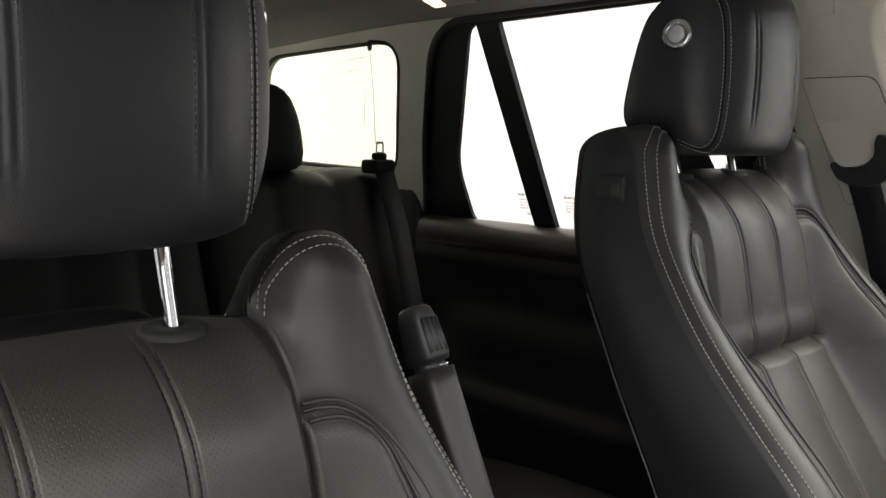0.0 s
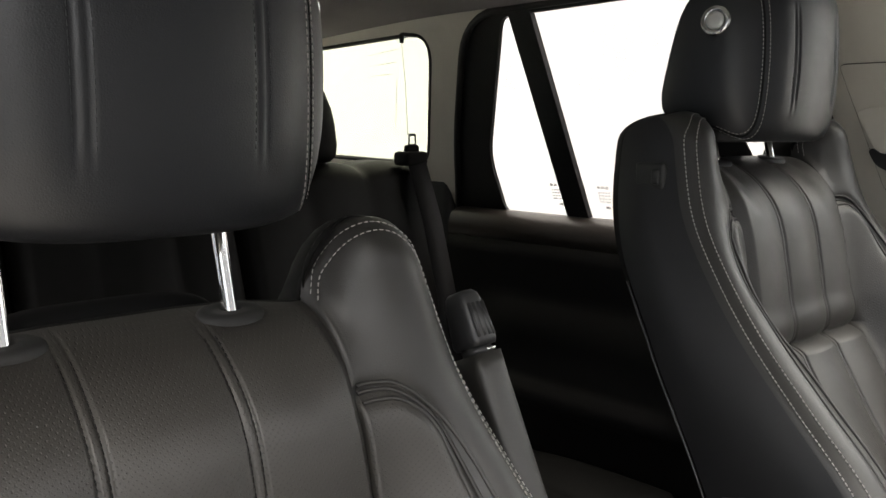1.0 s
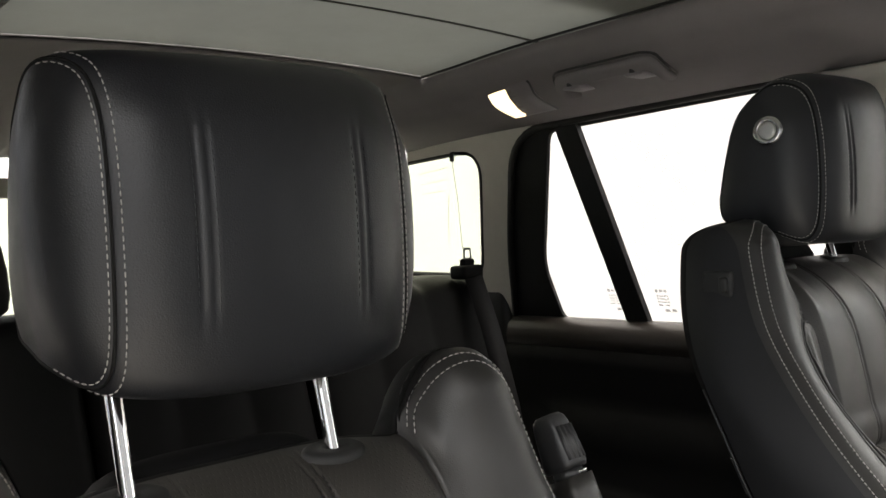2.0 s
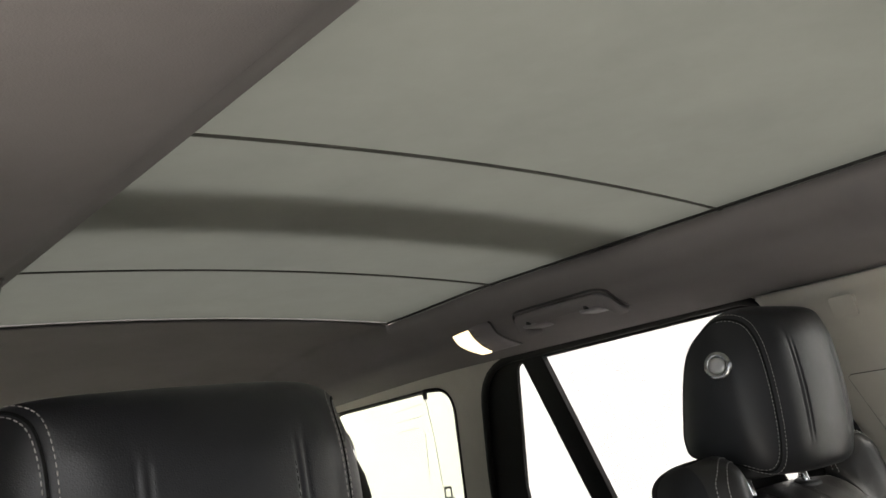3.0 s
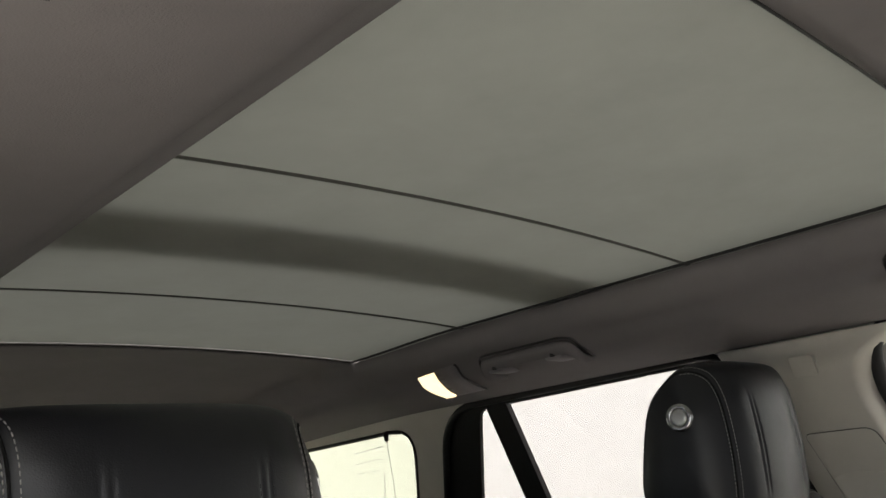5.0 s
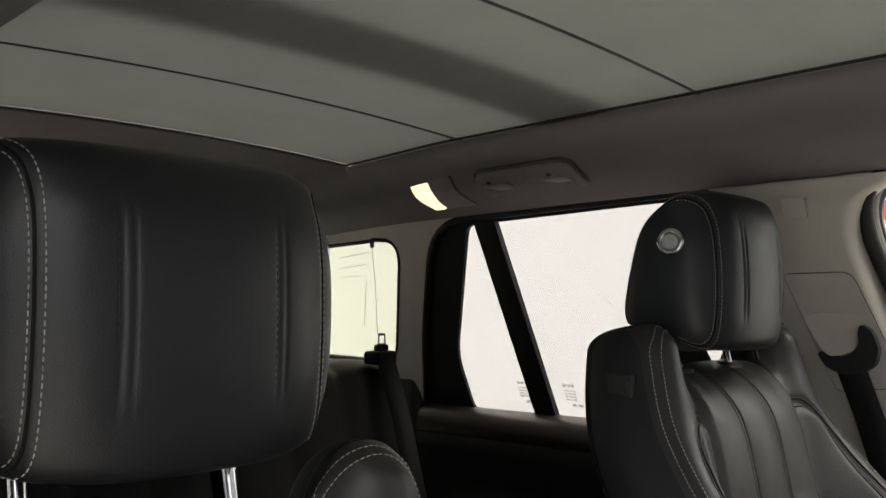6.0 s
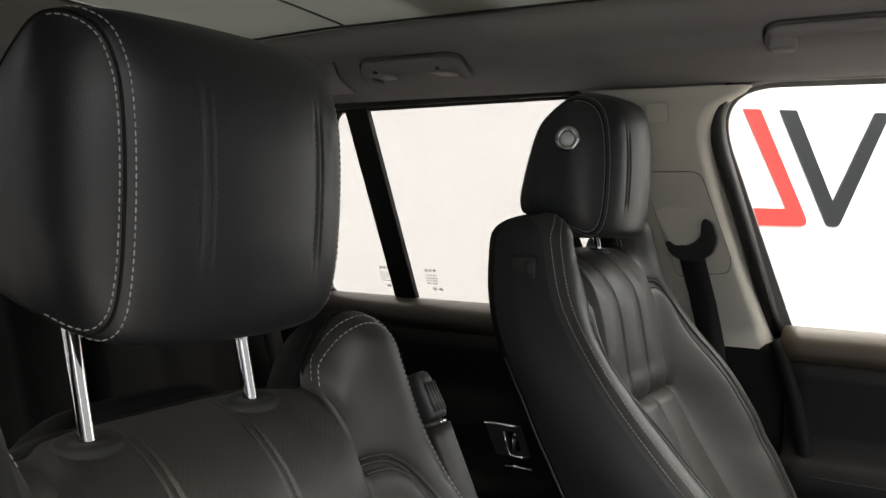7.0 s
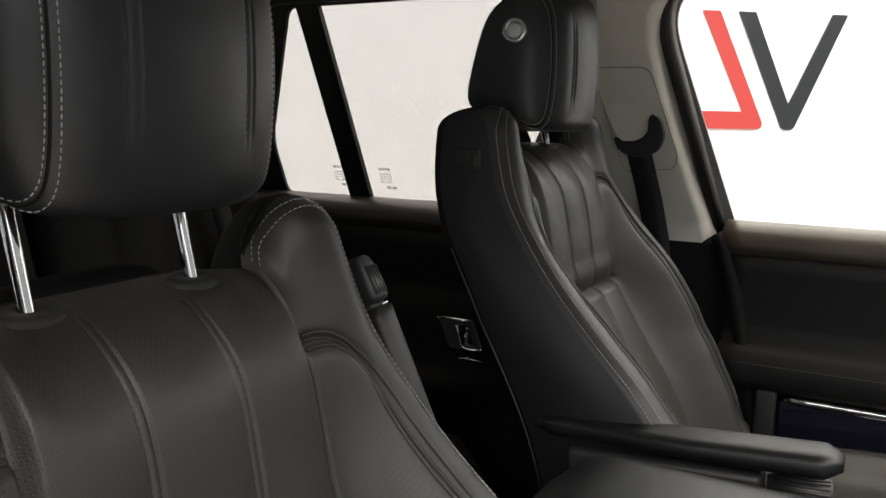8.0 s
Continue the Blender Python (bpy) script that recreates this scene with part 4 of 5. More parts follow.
    axis = (head_side(k0 / 20, 1, i0 + 4) - head_side(k0 / 20, 1, i0 - 4)).cross(head_side(k0 / 20 + 0.1, 1, i0) - head_side(k0 / 20 - 0.1, 1, i0)).normalized()
    axis = axis if axis.x > 0 else -axis
    c = c + axis * (0.0012 if sign < 0 else -0.0022)
    up = Vector((0.004 * sign, 0, head_drop))
    e1 = axis.orthogonal().normalized()
    e2 = axis.cross(e1)
    turned = lambda prof: [[c + axis * h + (e1 * math.cos(t) + e2 * math.sin(t)) * r for t in np.linspace(0, 2 * math.pi, 40, endpoint=False)] for r, h in prof]
    btn = add("height_button", grid(turned([(0.0102, -0.002), (0.0104, 0.0012), (0.0112, 0.0022), (0.0150, 0.0016), (0.0166, 0.0004), (0.0172, -0.003)]), close_u=True), BEZEL, "round satin silver button", head, head_drop)
    add("button_cap", capped(turned([(0.0098, -0.002), (0.0097, 0.0012), (0.0088, 0.0020), (0.0050, 0.0016)])), SATIN, "", btn, head_drop)
    # folding lever on the inner shoulder
    c = Vector((HALF_WIDTH(1.36) + 0.003, -0.016, 1.358))
    lat = part("release_latch", rblock(*F(c), 0.010, 0.036, 0.030, 0.004), RUBBER, seat, "black release latch")
    part("latch_tab", rblock(*F(c + Vector((0.004, -0.009, 0))), 0.009, 0.011, 0.017, 0.003), RUBBER, lat)
    # thin edge strip along the lower back edge
    add("edge_strip", tube([(HALF_WIDTH(z) * 0.995, SIDE_BACK(z) - 0.006, z) for z in np.linspace(0.93, 1.245, 30)], 0.0013, 6), BLACK)
    return seat


SPREAD[0] = 0.004
front_seat(1, (-0.40, 0.0, 0.0), 0.0, "black leather front seat with raised head restraint and pale stitching")
SPREAD[0], TALL[0], DEEP[0] = 0.0, 0.015, 0.011
front_seat(-1, (0.40, 0.035, 0.08), -0.041, "black leather front seat with lowered head restraint and silver button")


def armrest_shape(length, parent_name, label, m):
    """A folding armrest along +y of m, its top at z 0: pad, side plate and a ribbed knob at the tip."""
    arm = thing(parent_name, label, "armrest", group="folding armrests")
    arm.matrix_basis = m
    rings = []
    for t in np.linspace(0, 1, 40):
        y = (0.13 + 0.87 * t) * length
        e = 1 - ease(0.93, 1.0, t) ** 2 * 0.55
        w, h = 0.031 * (0.45 + 0.55 * ease(0, 0.55, t)) * (0.4 + 0.6 * ease(0, 0.06, t)) * e, 0.0145 * (0.7 + 0.3 * t) * (0.4 + 0.6 * ease(0, 0.06, t)) * e
        rings.append([Vector((w * math.copysign(abs(math.cos(a)) ** 0.55, math.cos(a)), y, -0.0185 + h * math.copysign(abs(math.sin(a)) ** 0.7, math.sin(a)))) for a in np.linspace(0, 2 * math.pi, 28, endpoint=False)])
    v, f = capped(rings)
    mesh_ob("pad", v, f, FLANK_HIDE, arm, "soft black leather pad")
    crisp(part("side_plate", rblock(0, length * 0.52, -0.054, 0.044, length * 0.56, 0.034, 0.008), BLACK, arm, "black lower plate"))
    knob = part("knob_core", rod((0, length * 0.81, -0.056), (0, length * 0.975, -0.056), 0.0150), BLACK, arm, "black adjuster knob")
    for k in range(16):
        a = 2 * math.pi * k / 16
        v, f = tube([(0.0158 * math.cos(a), length * (0.825 + 0.145 * s), -0.056 + 0.0158 * math.sin(a)) for s in (0, 0.5, 1)], 0.0016, 6)
        mesh_ob("knob_rib", v, f, BLACK, knob)
    return arm


armrest_shape(0.385, "folding_armrest", "black leather armrest folded down beside the seat", Matrix.Translation((0.135, -0.060, 1.147)) @ Euler((radians(3.3), 0, radians(180))).to_matrix().to_4x4())


def upright_armrest():
    """The other armrest, folded up beside its seat: a slim arm with a ribbed tip."""
    arm = thing("folding_armrest", "black armrest folded up beside the seat with ribbed tip", "armrest", (-0.135, -0.08, 1.20), "folding armrests")
    inv = Matrix.Translation(arm.location).inverted()
    axis = Vector((0, 0.412, 0.911))
    front = Vector((0, -0.911, 0.412))
    foot = Vector((-0.143, -0.219, 0.947))
    rings = []
    for t in np.linspace(0, 0.405, 30):
        c = foot + axis * t
        w, d = 0.0195 - 0.010 * t, 0.020 - 0.010 * t
        rings.append([inv @ (c + Vector((w * math.copysign(abs(math.cos(a)) ** 0.6, math.cos(a)), 0, 0)) + front * d * math.copysign(abs(math.sin(a)) ** 0.6, math.sin(a))) for a in np.linspace(0, 2 * math.pi, 28, endpoint=False)])
    v, f = capped(rings)
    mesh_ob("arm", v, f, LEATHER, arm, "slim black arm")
    c0 = foot + axis * 0.405
    knob = part("collar", rod(inv @ (c0 - axis * 0.001), inv @ (c0 + axis * 0.006), 0.0120), BLACK, arm, "black neck")
    part("neck_mark", rblock(*(inv @ (c0 + axis * 0.002 + front * 0.0122 + Vector((0.003, 0, 0)))), 0.009, 0.003, 0.003, 0.001), CHROME, arm, "tiny chrome mark")
    rings = []
    for t, k in ((0.006, 0.98), (0.010, 1.08), (0.041, 0.90), (0.047, 0.80), (0.050, 0.6)):
        c = c0 + axis * t
        rings.append([inv @ (c + Vector((0.0126 * k * math.copysign(abs(math.cos(a)) ** 0.6, math.cos(a)), 0, 0)) + front * 0.0155 * k * math.copysign(abs(math.sin(a)) ** 0.6, math.sin(a))) for a in np.linspace(0, 2 * math.pi, 28, endpoint=False)])
    v, f = capped(rings)
    tip = mesh_ob("knob", v, f, BLACK, arm, "black ribbed tip")
    for x in (-0.0075, -0.0025, 0.0025, 0.0075):
        v, f = tube([inv @ (c0 + axis * t + front * (0.0163 - 0.075 * t) + Vector((x * (1.05 - 4 * t), 0, 0))) for t in (0.012, 0.024, 0.039)], 0.0019, 6)
        mesh_ob("rib", v, f, BLACK, tip)


upright_armrest()


def centre_console():
    con = thing("centre_console", "black leather centre console between the front seats", "console", (0, -0.5, 0.64))
    inv = Matrix.Translation(con.location).inverted()
    part("body", rblock(*(inv @ Vector((0, -0.60, 0.84))), 0.20, 0.90, 0.44, 0.02), BLACK, con)
    rows = []
    for y in np.linspace(-0.62, -0.165, 30):
        e = ease(-0.165, -0.225, y)
        row = []
        for x in np.linspace(-1, 1, 25):
            row.append(inv @ Vector((0.098 * x * (0.72 + 0.28 * math.sqrt(e)), y, 1.138 - 0.032 * (1 - math.sqrt(e)) - 0.022 * abs(x) ** 5)))
        rows.append([inv @ Vector((-0.098 * (0.72 + 0.28 * math.sqrt(e)), y, 1.07))] + row + [inv @ Vector((0.098 * (0.72 + 0.28 * math.sqrt(e)), y, 1.07))])
    v, f = grid([[Vector((p.x, p.y, (inv @ Vector((0, 0, 1.07))).z)) for p in rows[-1]]] + rows[::-1])
    mesh_ob("lid", v, f, SHADED_HIDE, con, "padded black leather lid")


centre_console()


# ---- rear seats ----
def rear_seat(name, x0, x1, y_top, label, head_x):
    seat = thing(name, label, "car seat", ((x0 + x1) / 2, 0.65, 0.70), "rear seats")
    inv = Matrix.Translation(seat.location).inverted()
    n = 45
    rows = []
    for z in list(np.linspace(0.95, 1.385, 30)) + [1.398, 1.408, 1.415, 1.419, 1.420]:
        over = max(0.0, (z - 1.385) / 0.035)
        y = 0.80 + 0.30 * (z - 1.0) + 0.05 * (1 - math.sqrt(max(0, 1 - over * over)))
        row = []
        for k in range(n):
            t = k / (n - 1)
            x = x0 + (x1 - x0) * t
            lobe = abs(math.sin(math.pi * t * 3)) ** 0.6
            fall = 0.014 * (1 - lobe) * ease(1.37, 1.42, z)
            edge = ease(0.05, 0.0, min(t, 1 - t))
            row.append(inv @ Vector((x, y - 0.014 * lobe + 0.03 * edge * edge, z - fall - 0.012 * edge)))
        rows.append(row)
    top = rows[-1]
    rows.append([p + Vector((0, 0.06, 0.0)) for p in top])
    rows.append([p + Vector((0, 0.10, -0.03)) for p in top])
    rows.append([p + Vector((0, -0.02, -0.50)) for p in top])
    v, f = grid(rows)
    mesh_ob("backrest", v, f, SHADED_REAR_HIDE, seat, "fluted black leather backrest")
    rows = []
    for y in np.linspace(0.20, 0.82, 24):
        row = []
        for k in range(n):
            t = k / (n - 1)
            lobe = abs(math.sin(math.pi * t * 3)) ** 0.6
            edge = ease(0.05, 0.0, min(t, 1 - t))
            row.append(inv @ Vector((x0 + (x1 - x0) * t, y, 0.865 + 0.012 * lobe - 0.03 * edge - 0.06 * ease(0.27, 0.20, y) ** 2 - 0.03 * ease(0.4, 0.8, y))))
        rows.append(row)
    rows.insert(0, [Vector((p.x, p.y + 0.03, p.z - 0.2)) for p in rows[0]])
    v, f = grid(rows)
    mesh_ob("cushion", v, f, SHADED_REAR_HIDE, seat, "black leather cushion")
    part("seat_box", rblock(*(inv @ Vector(((x0 + x1) / 2, 0.53, 0.735))), x1 - x0 - 0.03, 0.55, 0.23, 0.02), CARPET, seat)
    if head_x is not None:
        rings = []
        for z, w, d, lean in ((1.418, 0.60, 0.50, 0.0), (1.422, 0.82, 0.80, 0.0), (1.432, 0.95, 0.95, 0.001), (1.455, 1.0, 1.0, 0.003), (1.495, 0.985, 0.98, 0.007), (1.530, 0.93, 0.90, 0.011), (1.560, 0.83, 0.76, 0.015), (1.578, 0.70, 0.58, 0.018), (1.588, 0.52, 0.38, 0.020), (1.592, 0.28, 0.18, 0.021)):
            rings.append([inv @ Vector((head_x + 0.096 * w * math.copysign(abs(math.cos(a)) ** 0.65, math.cos(a)), 0.955 + lean + 0.050 * d * math.copysign(abs(math.sin(a)) ** 0.65, math.sin(a)), z)) for a in np.linspace(0, 2 * math.pi, 36, endpoint=False)])
        mesh_ob("headrest", *capped(rings), SHADED_REAR_HIDE, seat, "black leather head restraint")
        for d in (-0.045, 0.045):
            part("post", rod(inv @ Vector((head_x + d, 0.965, 1.38)), inv @ Vector((head_x + d, 0.955, 1.45)), 0.006), CHROME, seat)


rear_seat("rear_bench_seat", 0.20, 0.665, 0.93, "black leather outer rear seat with head restraint", 0.355)
rear_seat("rear_bench_seat", -0.665, -0.20, 0.93, "black leather outer rear seat with head restraint", -0.385)
rear_seat("rear_bench_seat", -0.195, 0.195, 0.93, "black leather middle rear seat", None)


# ---- belts, handles, lamps ----
def strip(points, width_dir, width, thick):
    """A flat band along points."""
    w, rings = Vector(width_dir).normalized() * width / 2, []
    pts = [Vector(p) for p in points]
    for i, p in enumerate(pts):
        d = (pts[min(i + 1, len(pts) - 1)] - pts[max(i - 1, 0)]).normalized()
        nrm = d.cross(w).normalized() * thick / 2
        rings.append([p - w - nrm, p + w - nrm, p + w + nrm, p - w + nrm])
    return capped(rings)


def front_belt(s):
    belt = thing("seat_belt", "black seat belt hanging from its pillar guide", "seat belt", (s * 0.70, -0.07, 1.46), "seat belts")
    inv = Matrix.Translation(belt.location).inverted()
    face = lambda y, z, off: inv @ Vector((s * (side_x(z) - 0.042 - off), y, z))
    plate_line = rounded([(0.012, 1.577), (-0.086, 1.577), (-0.128, 1.432), (-0.122, 1.410), (-0.035, 1.400)], [0.008, 0.016, 0.012, 0.012, 0.01], 5)
    flat_ob("adjuster_plate", plate_line, [], lambda y, z: face(y, z, 0.0035), lambda y, z: face(y, z, -0.004), PILLAR, belt, "beige adjuster cover")
    # dark tube draws the shading along the cover's edge
    v, f = tube([face(y, z, 0.0012) for y, z in plate_line], 0.0014, 6, True)
    mesh_ob("plate_shade_line", v, f, DARK_TRIM, belt, "dark shading line round the cover")
    boss = rounded([(-0.006, 1.512), (-0.030, 1.520), (-0.082, 1.516), (-0.098, 1.500), (-0.078, 1.462), (-0.036, 1.452)], [0.006, 0.010, 0.010, 0.008, 0.016, 0.016], 5)
    flat_ob("slider", boss, [], lambda y, z: face(y, z, 0.021 - 0.26 * max(0, z - 1.455)), lambda y, z: face(y, z, 0.0), PILLAR, belt, "beige belt height slider")
    guide = rounded([(-0.024, 1.458), (-0.032, 1.438), (-0.052, 1.428), (-0.080, 1.429), (-0.102, 1.442), (-0.112, 1.466), (-0.106, 1.494), (-0.092, 1.503), (-0.086, 1.490), (-0.086, 1.474), (-0.074, 1.460), (-0.056, 1.4535), (-0.040, 1.455), (-0.030, 1.463)], 0.009, 4)
    flat_ob("guide", guide, [], lambda y, z: face(y, z, 0.024), lambda y, z: face(y, z, 0.010), BLACK, belt, "black crescent belt guide")
    pts = [(s * (side_x(1.452) - 0.060), -0.064, 1.452), (s * (side_x(1.42) - 0.056), -0.068, 1.42), (s * (side_x(1.36) - 0.056), -0.079, 1.36), (s * (side_x(1.29) - 0.056), -0.090, 1.29), (s * 0.728, -0.110, 1.15), (s * 0.725, -0.135, 0.95), (s * 0.72, -0.145, 0.72)]
    v, f = strip([inv @ Vector(p) for p in pts], (0, 1, 0.22), 0.047, 0.0025)
    mesh_ob("webbing", v, f, WEBBING, belt, "black woven webbing")


front_belt(1)
front_belt(-1)


def pillar_cover(s, wall):
    """The moulded cover of the centre pillar: it stands proud of the doors, with a rounded front edge."""
    zs = [1.28, 1.35, 1.42, 1.50, 1.574, 1.63, 1.66, 1.685, 1.708]
    front, lip = spline(list(zip(zs, (-0.166, -0.146, -0.126, -0.106, -0.089, -0.080, -0.085, -0.102, -0.145)))), spline(list(zip(zs, (-0.196, -0.170, -0.146, -0.124, -0.107, -0.099, -0.105, -0.122, -0.165))))
    rear = spline(list(zip(zs, (0.000, 0.008, 0.017, 0.028, 0.052, 0.073, 0.083, 0.092, 0.105))))
    rows = []
    for z in np.linspace(1.279, 1.712, 44):
        x = side_x(z)
        stand = 0.040 * (1 - 0.55 * ease(1.66, 1.71, z))
        a, b, c = front(z), lip(z), rear(z)
        row = [(c + 0.014, x - 0.002), (c + 0.008, x - 0.55 * stand), (c, x - stand)]
        row += [(c + (a - c) * t, x - stand - 0.002 * math.sin(math.pi * t)) for t in np.linspace(0.1, 0.9, 9)]
        row += [(a + (b - a) * math.sin(t), x - stand + (stand + 0.004) * (1 - math.cos(t)) ** 0.85) for t in np.linspace(0, math.pi / 2, 12)]
        rows.append([Vector((s * xx, y, z)) for y, xx in row])
    v, f = grid(rows)
    mesh_ob("pillar_cover", v, f, PILLAR, wall, "moulded pale cover of the centre pillar")


pillar_cover(1, WALL_R)
pillar_cover(-1, WALL_L)
part("pillar_edge", rblock(-0.647, -0.117, 1.49, 0.080, 0.080, 0.42, 0.026, 5), PILLAR, WALL_L, "pale rounded trim edge beside the open door")


def rear_belt(s):
    belt = thing("rear_seat_belt", "black rear seat belt with its metal tongue standing upright", "seat belt", (s * 0.617, 0.897, 1.44), "rear seat belts")
    inv = Matrix.Translation(belt.location).inverted()
    part("belt_mount", rblock(*(inv @ Vector((s * 0.617, 0.90, 1.425))), 0.060, 0.05, 0.030, 0.008), DOOR_SKIN, belt, "black plastic belt mount")
    part("tongue_grip", rblock(*(inv @ Vector((s * 0.617, 0.897, 1.445))), 0.034, 0.016, 0.018, 0.005), DOOR_SKIN, belt)
    ring = rounded([(-0.009, 1.448), (0.009, 1.448), (0.008, 1.478), (-0.008, 1.478)], 0.003, 3)
    hole = rounded([(-0.0055, 1.456), (0.0055, 1.456), (0.005, 1.473), (-0.005, 1.473)], 0.002, 3)
    flat_ob("tongue", ring, [hole], lambda x, z: inv @ Vector((s * 0.617 + x * 0.8, 0.895 - x * 0.6, z)), lambda x, z: inv @ Vector((s * 0.617 + x * 0.8 + 0.0015, 0.897 - x * 0.6, z)), BLACK, belt, "dark metal tongue")
    pts = [(s * 0.617, 0.885, 1.43), (s * 0.615, 0.83, 1.30), (s * 0.61, 0.78, 1.15), (s * 0.60, 0.74, 1.0)]
    v, f = strip([inv @ Vector(p) for p in pts], (1, -0.2, 0), 0.045, 0.002)
    mesh_ob("webbing", v, f, WEBBING, belt, "black woven webbing")


rear_belt(1)
rear_belt(-1)


def rail_z(x):
    """Height of the headlining's underside beside the roof opening."""
    return spline([(0.38, 1.806), (0.385, 1.789), (0.393, 1.775), (0.404, 1.766), (0.416, 1.761), (0.426, 1.757), (0.432, 1.751), (0.440, 1.744), (0.455, 1.738), (0.48, 1.732), (0.52, 1.726), (0.57, 1.719), (0.61, 1.715), (0.64, 1.711)])(abs(x))


def grab_handle(s, y0, y1, inner, outer, r, label, brackets=True):
    """A folded handle: its bar lies along the inner side, its two feet turn outwards to the rail."""
    mid = (inner + outer) / 2
    h = thing("grab_handle", label, "grab handle", (s * mid, (y0 + y1) / 2, rail_z(mid)), "grab handles")
    inv = Matrix.Translation(h.location).inverted()
    on = lambda x, y, d: inv @ Vector((s * x, y, rail_z(x) - d))
    turn = rounded([(outer, y0 + 0.012), (inner, y0), (inner, y1), (outer, y1 - 0.006)], [0.0, 0.040, 0.045, 0.0], 10)
    turn = resample([Vector((x, y, 0)) for x, y in turn], 0.005)
    n = len(turn) - 1
    rings, gap = [], []
    for i, p in enumerate(turn):
        d = (turn[min(i + 1, n)] - turn[max(i - 1, 0)]).normalized()
        side = Vector((d.y, -d.x, 0))
        end = min(i, n - i) / n
        e = 0.75 + 0.25 * ease(0, 0.08, end)
        if end < 0.012:
            e *= 0.6
        lift = 0.25 * r + 0.75 * r * ease(0.0, 0.12, end)
        rings.append([on(p.x + side.x * r * e * math.cos(a), p.y + side.y * r * e * math.cos(a), lift + 0.8 * r * e * math.sin(a)) for a in np.linspace(0, 2 * math.pi, 18, endpoint=False)])
        gap.append((p, side))
    v, f = capped(rings)
    mesh_ob("bar", v, f, LINER, h, "grey-beige moulded bar")
    # a black tube stands for the shadow gap along the bar
    flip = 1 if (gap[n // 2][1].x < 0) else -1
    v, f = tube([on(p.x + flip * q.x * r * 1.12, p.y + flip * q.y * r * 1.12, 0.0006) for p, q in gap[2:-2]], r * 0.26, 6)
    mesh_ob("bar_shade_line", v, f, BLACK, h, "black strip for the shaded gap along the bar")
    # hinge blocks inside the bow, each with a dark screw hole
    for y, k in ((y0 + 0.044, 1), (y1 - 0.030, -1)) if brackets else ():
        b = part("bracket", rblock(*on(mid - 0.004, y, 0.001), (outer - inner) * 0.75, 0.036, 0.012, 0.005), LINER_PLASTIC, h, "moulded bracket")
        x = inner + 0.3 * r
        part("screw_hole", rod(on(x, y, r), on(x, y, 1.95 * r), 0.0045, sides=14), BLACK, b, "dark screw hole")
    return h


grab_handle(1, 0.250, 0.448, 0.426, 0.488, 0.0095, "grey-beige folded grab handle over the rear door")
grab_handle(-1, 0.250, 0.448, 0.426, 0.488, 0.0095, "grey-beige folded grab handle over the rear door")
FAR_HANDLE = grab_handle(1, -0.450, -0.222, 0.417, 0.466, 0.0085, "grey-beige folded grab handle over the front door", False)
part("end_block", rblock(-0.008, 0.096, -0.002, 0.038, 0.032, 0.026, 0.006), LINER, FAR_HANDLE, "square moulded end block")


def near_handle():
    """The front handle of the open side: a broad straight bar that ends beside its moulded hinge."""
    h = thing("grab_handle", "grey-beige folded grab handle with a broad rounded bar and moulded hinge", "grab handle", (-0.523, -0.48, rail_z(0.523)), "grab handles")
    inv = Matrix.Translation(h.location).inverted()
    on = lambda x, y, d: inv @ Vector((x, y, rail_z(x) - d))

    def lozenge(x, y0, y1, half, deep, lift, nose, lean=0.0):
        rings = []
        for y in [y0 - nose * (1 - math.cos(t)) for t in np.linspace(0.12, math.pi / 2, 9)] + list(np.linspace(y0 - nose, y1 + nose, 12))[1:-1] + [y1 + nose * (1 - math.cos(t)) for t in np.linspace(math.pi / 2, 0.12, 9)]:
            e = math.sqrt(max(0.02, 1 - (1 - min(1.0, (y0 - y) / nose, (y - y1) / nose)) ** 2))
            cx = x + lean * (y - y0)
            rings.append([on(cx + half * e * math.copysign(abs(math.cos(a)) ** 0.75, math.cos(a)), y, lift + deep * e * math.copysign(abs(math.sin(a)) ** 0.8, math.sin(a))) for a in np.linspace(0, 2 * math.pi, 28, endpoint=False)])
        return capped(rings)
    mesh_ob("bar", *lozenge(-0.525, -0.322, -0.640, 0.0175, 0.0115, 0.0065, 0.024, -0.02), LINER, h, "grey-beige moulded bar")
    # dark strip laid on for the shade round the bar's end
    gap = [(-0.5455, -0.356), (-0.5435, -0.342), (-0.539, -0.331), (-0.531, -0.3225), (-0.522, -0.3195), (-0.513, -0.321)]
    mesh_ob("bar_end_shade", *tube([on(x, y, 0.0030) for x, y in gap], 0.0034, 8), RUBBER, h, "dark gap round the bar's end")
    hinge = mesh_ob("hinge_cover", *lozenge(-0.5480, -0.293, -0.343, 0.0130, 0.0062, 0.0005, 0.014), LINER, h, "grey-beige hinge cover")
    mesh_ob("hinge_rib", *lozenge(-0.5470, -0.312, -0.340, 0.0110, 0.0030, 0.0052, 0.006), LINER, hinge, "raised moulded rib")
    # dark pad and strip for the shade beside and behind the hinge
    mesh_ob("hinge_shade", *lozenge(-0.5480, -0.341, -0.364, 0.0060, 0.0030, 0.0075, 0.005), RUBBER, h, "dark gap at the hinge")
    edge = [(-0.5575, -0.288), (-0.5630, -0.297), (-0.5645, -0.312), (-0.5640, -0.335), (-0.5630, -0.365)]
    mesh_ob("recess", *strip([on(x, y, 0.0022) for x, y in edge], (1, 0, 0.1), 0.0065, 0.005), RUBBER, h, "dark recess behind the hinge")
    return h


near_handle()


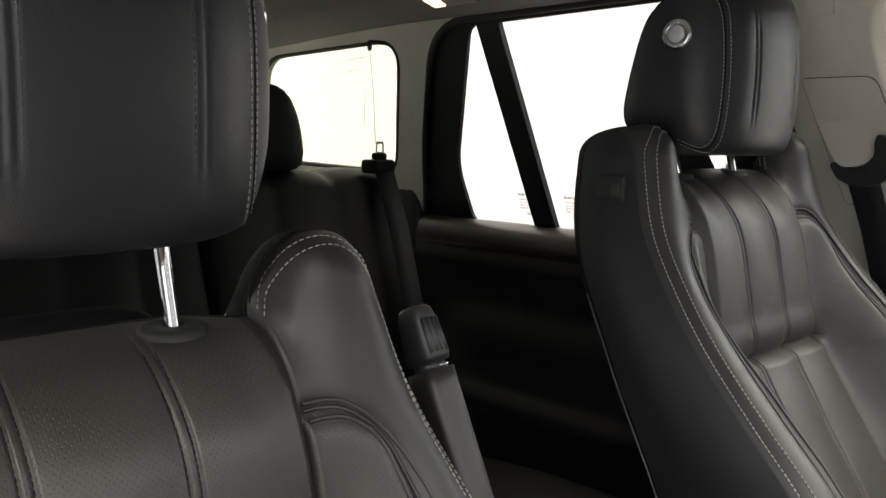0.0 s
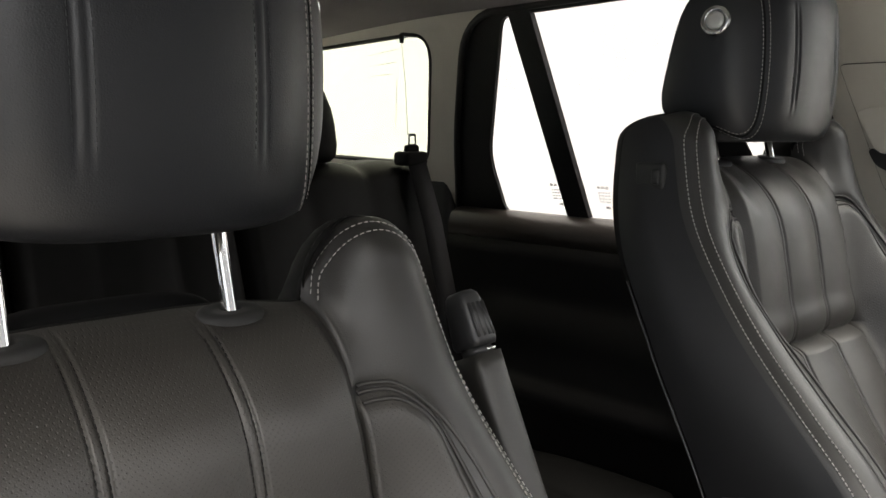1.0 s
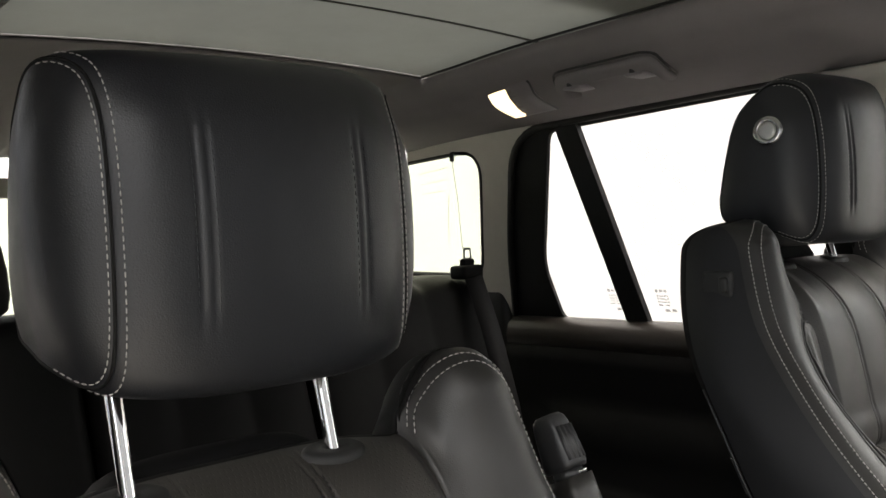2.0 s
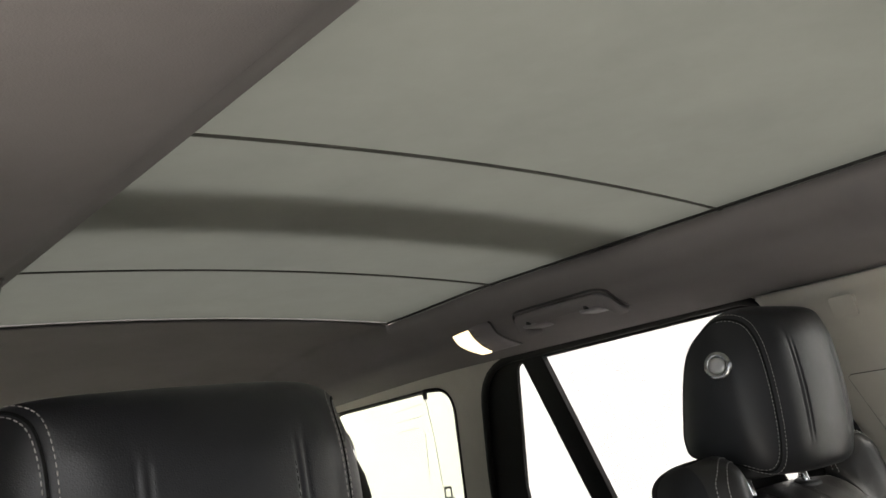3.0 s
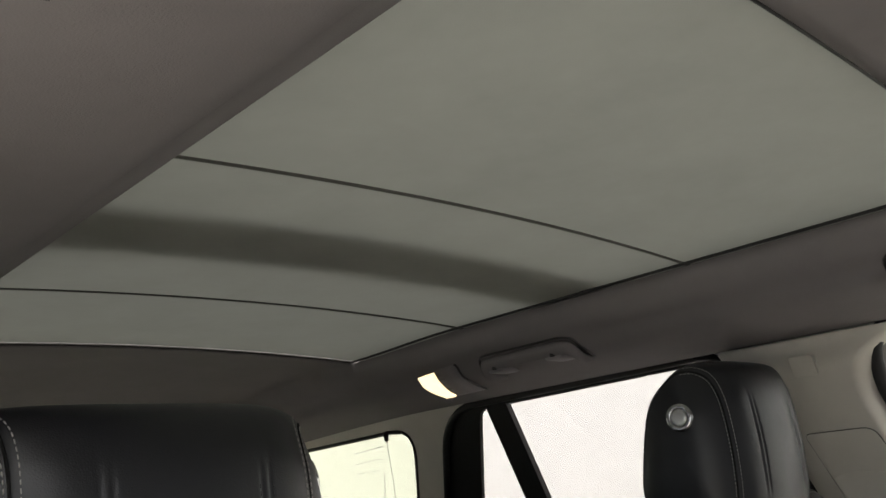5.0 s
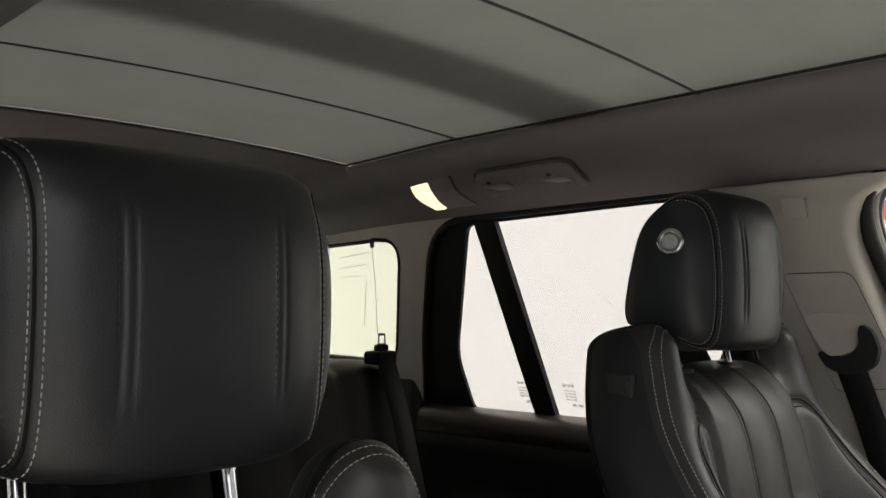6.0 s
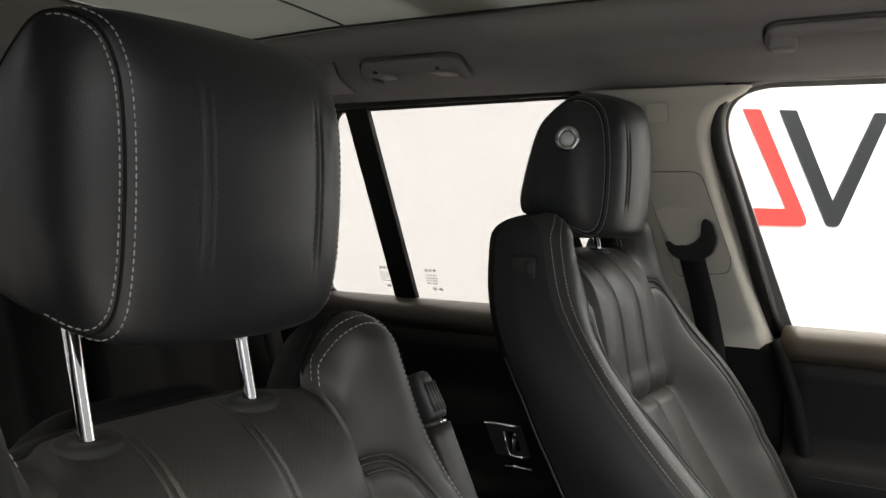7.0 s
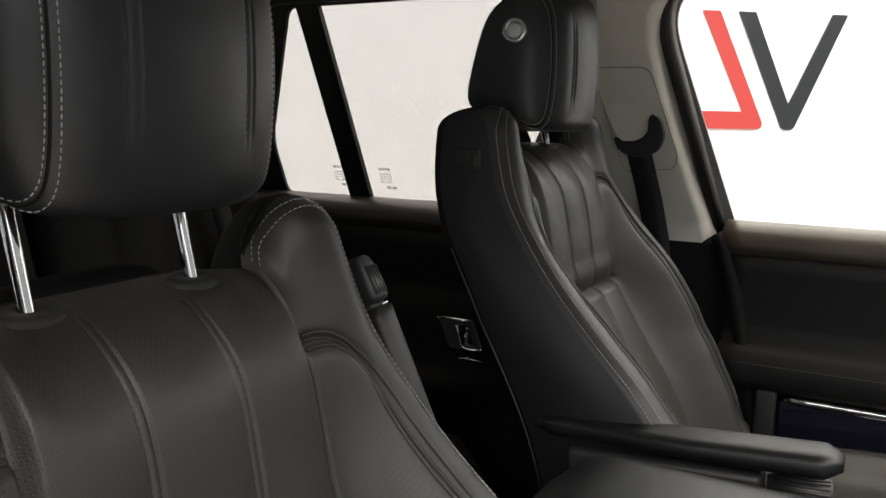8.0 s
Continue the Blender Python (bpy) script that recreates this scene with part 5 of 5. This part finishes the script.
def roof_lamp(s, lit):
    lamp = thing("reading_lamp", "lit warm white reading lamp in the headlining" if lit else "reading lamp in the headlining", "lamp", (s * 0.48, 0.57, rail_z(0.48)), "reading lamps")
    inv = Matrix.Translation(lamp.location).inverted()
    A, B, C, D = Vector((0.4225, 0.606, 0)), Vector((0.4175, 0.500, 0)), Vector((0.531, 0.534, 0)), Vector((0.538, 0.642, 0))

    def spot(u, w, d):
        p = A.lerp(B, u).lerp(D.lerp(C, u), w)
        return inv @ Vector((s * p.x, p.y, rail_z(p.x) - d))

    def cover(u0, u1, w0, w1, d, name, mat, lab):
        rows = []
        for w in np.linspace(w0, w1, 15):
            line = [spot(u(w) if callable(u) else u, w, d) for u in (lambda q: u0, lambda q: u0 + (u1(q) - u0) * 0.33, lambda q: u0 + (u1(q) - u0) * 0.67, lambda q: u1(q))]
            rows.append([spot(u0, w, -0.004)] + line + [spot(u1(w), w, -0.004)])
        v, f = grid(rows)
        ends = [(tuple(range(6))), tuple(range(len(v) - 6, len(v)))]
        mesh_ob(name, v, list(f) + ends, mat, lamp, lab)
    cover(0.0, lambda w: 1.0, 0.0, 1.0, 0.0025, "housing", LINER_PLASTIC, "grey-beige lamp housing")
    cover(0.02, lambda w: 0.44 - 0.16 * ease(0.1, 0.9, w), 0.04, 0.90, 0.0055, "lens", LENS if lit else PILLAR, "glowing warm white lens" if lit else "clear lens")
    v, f = tube([spot(1.0, w, 0.002) for w in np.linspace(0, 1, 20)], 0.0022, 6)
    mesh_ob("bezel", v, f, BLACK, lamp, "thin dark bezel")


roof_lamp(1, True)


def small_bits():
    hook = thing("blind_hook", "small black hook at the quarter window's upper corner", "hook", (0.577, 0.905, 1.68))
    part("stem", rblock(0.045, 0.0, 0.004, 0.05, 0.012, 0.008, 0.002), BLACK, hook)
    part("knob", rod((0.02, 0, 0.004), (0.02, 0, -0.014), 0.006, 0.0045, 16), BLACK, hook)
    v, f = tube([(0.023, 0.003, -0.015), (0.035, 0.005, -0.10), (0.039, 0.003, -0.205)], 0.0007, 6)
    mesh_ob("cord", v, f, PRINT, hook, "thin dark cord")
    pane_at = lambda y, z: Vector((side_x(z) + 0.010, y, z))
    for a, b in (((1.02, 1.60), (1.08, 1.49)), ((1.094, 1.655), (0.989, 1.662)), ((1.103, 1.631), (1.006, 1.636)), ((1.111, 1.609), (1.035, 1.611))):
        v, f = tube([pane_at(*a), pane_at((a[0] + b[0]) / 2, (a[1] + b[1]) / 2), pane_at(*b)], 0.0006, 5)
        mesh_ob("aerial_wire", v, f, PRINT, WALL_R, "fine aerial wire in the glass")
    tag = thing("pillar_cap", "small square beige cap on the pillar trim", "trim cap", (0.636, -0.008, 1.676))
    inv = Matrix.Translation(tag.location).inverted()
    sq = rounded([(-0.006, 1.686), (-0.040, 1.686), (-0.040, 1.657), (-0.006, 1.657)], 0.004, 3)
    flat_ob("cover", sq, [], lambda y, z: inv @ Vector((side_x(z) - 0.0455, y, z)), lambda y, z: inv @ Vector((side_x(z) - 0.030, y, z)), PILLAR, tag)


small_bits()
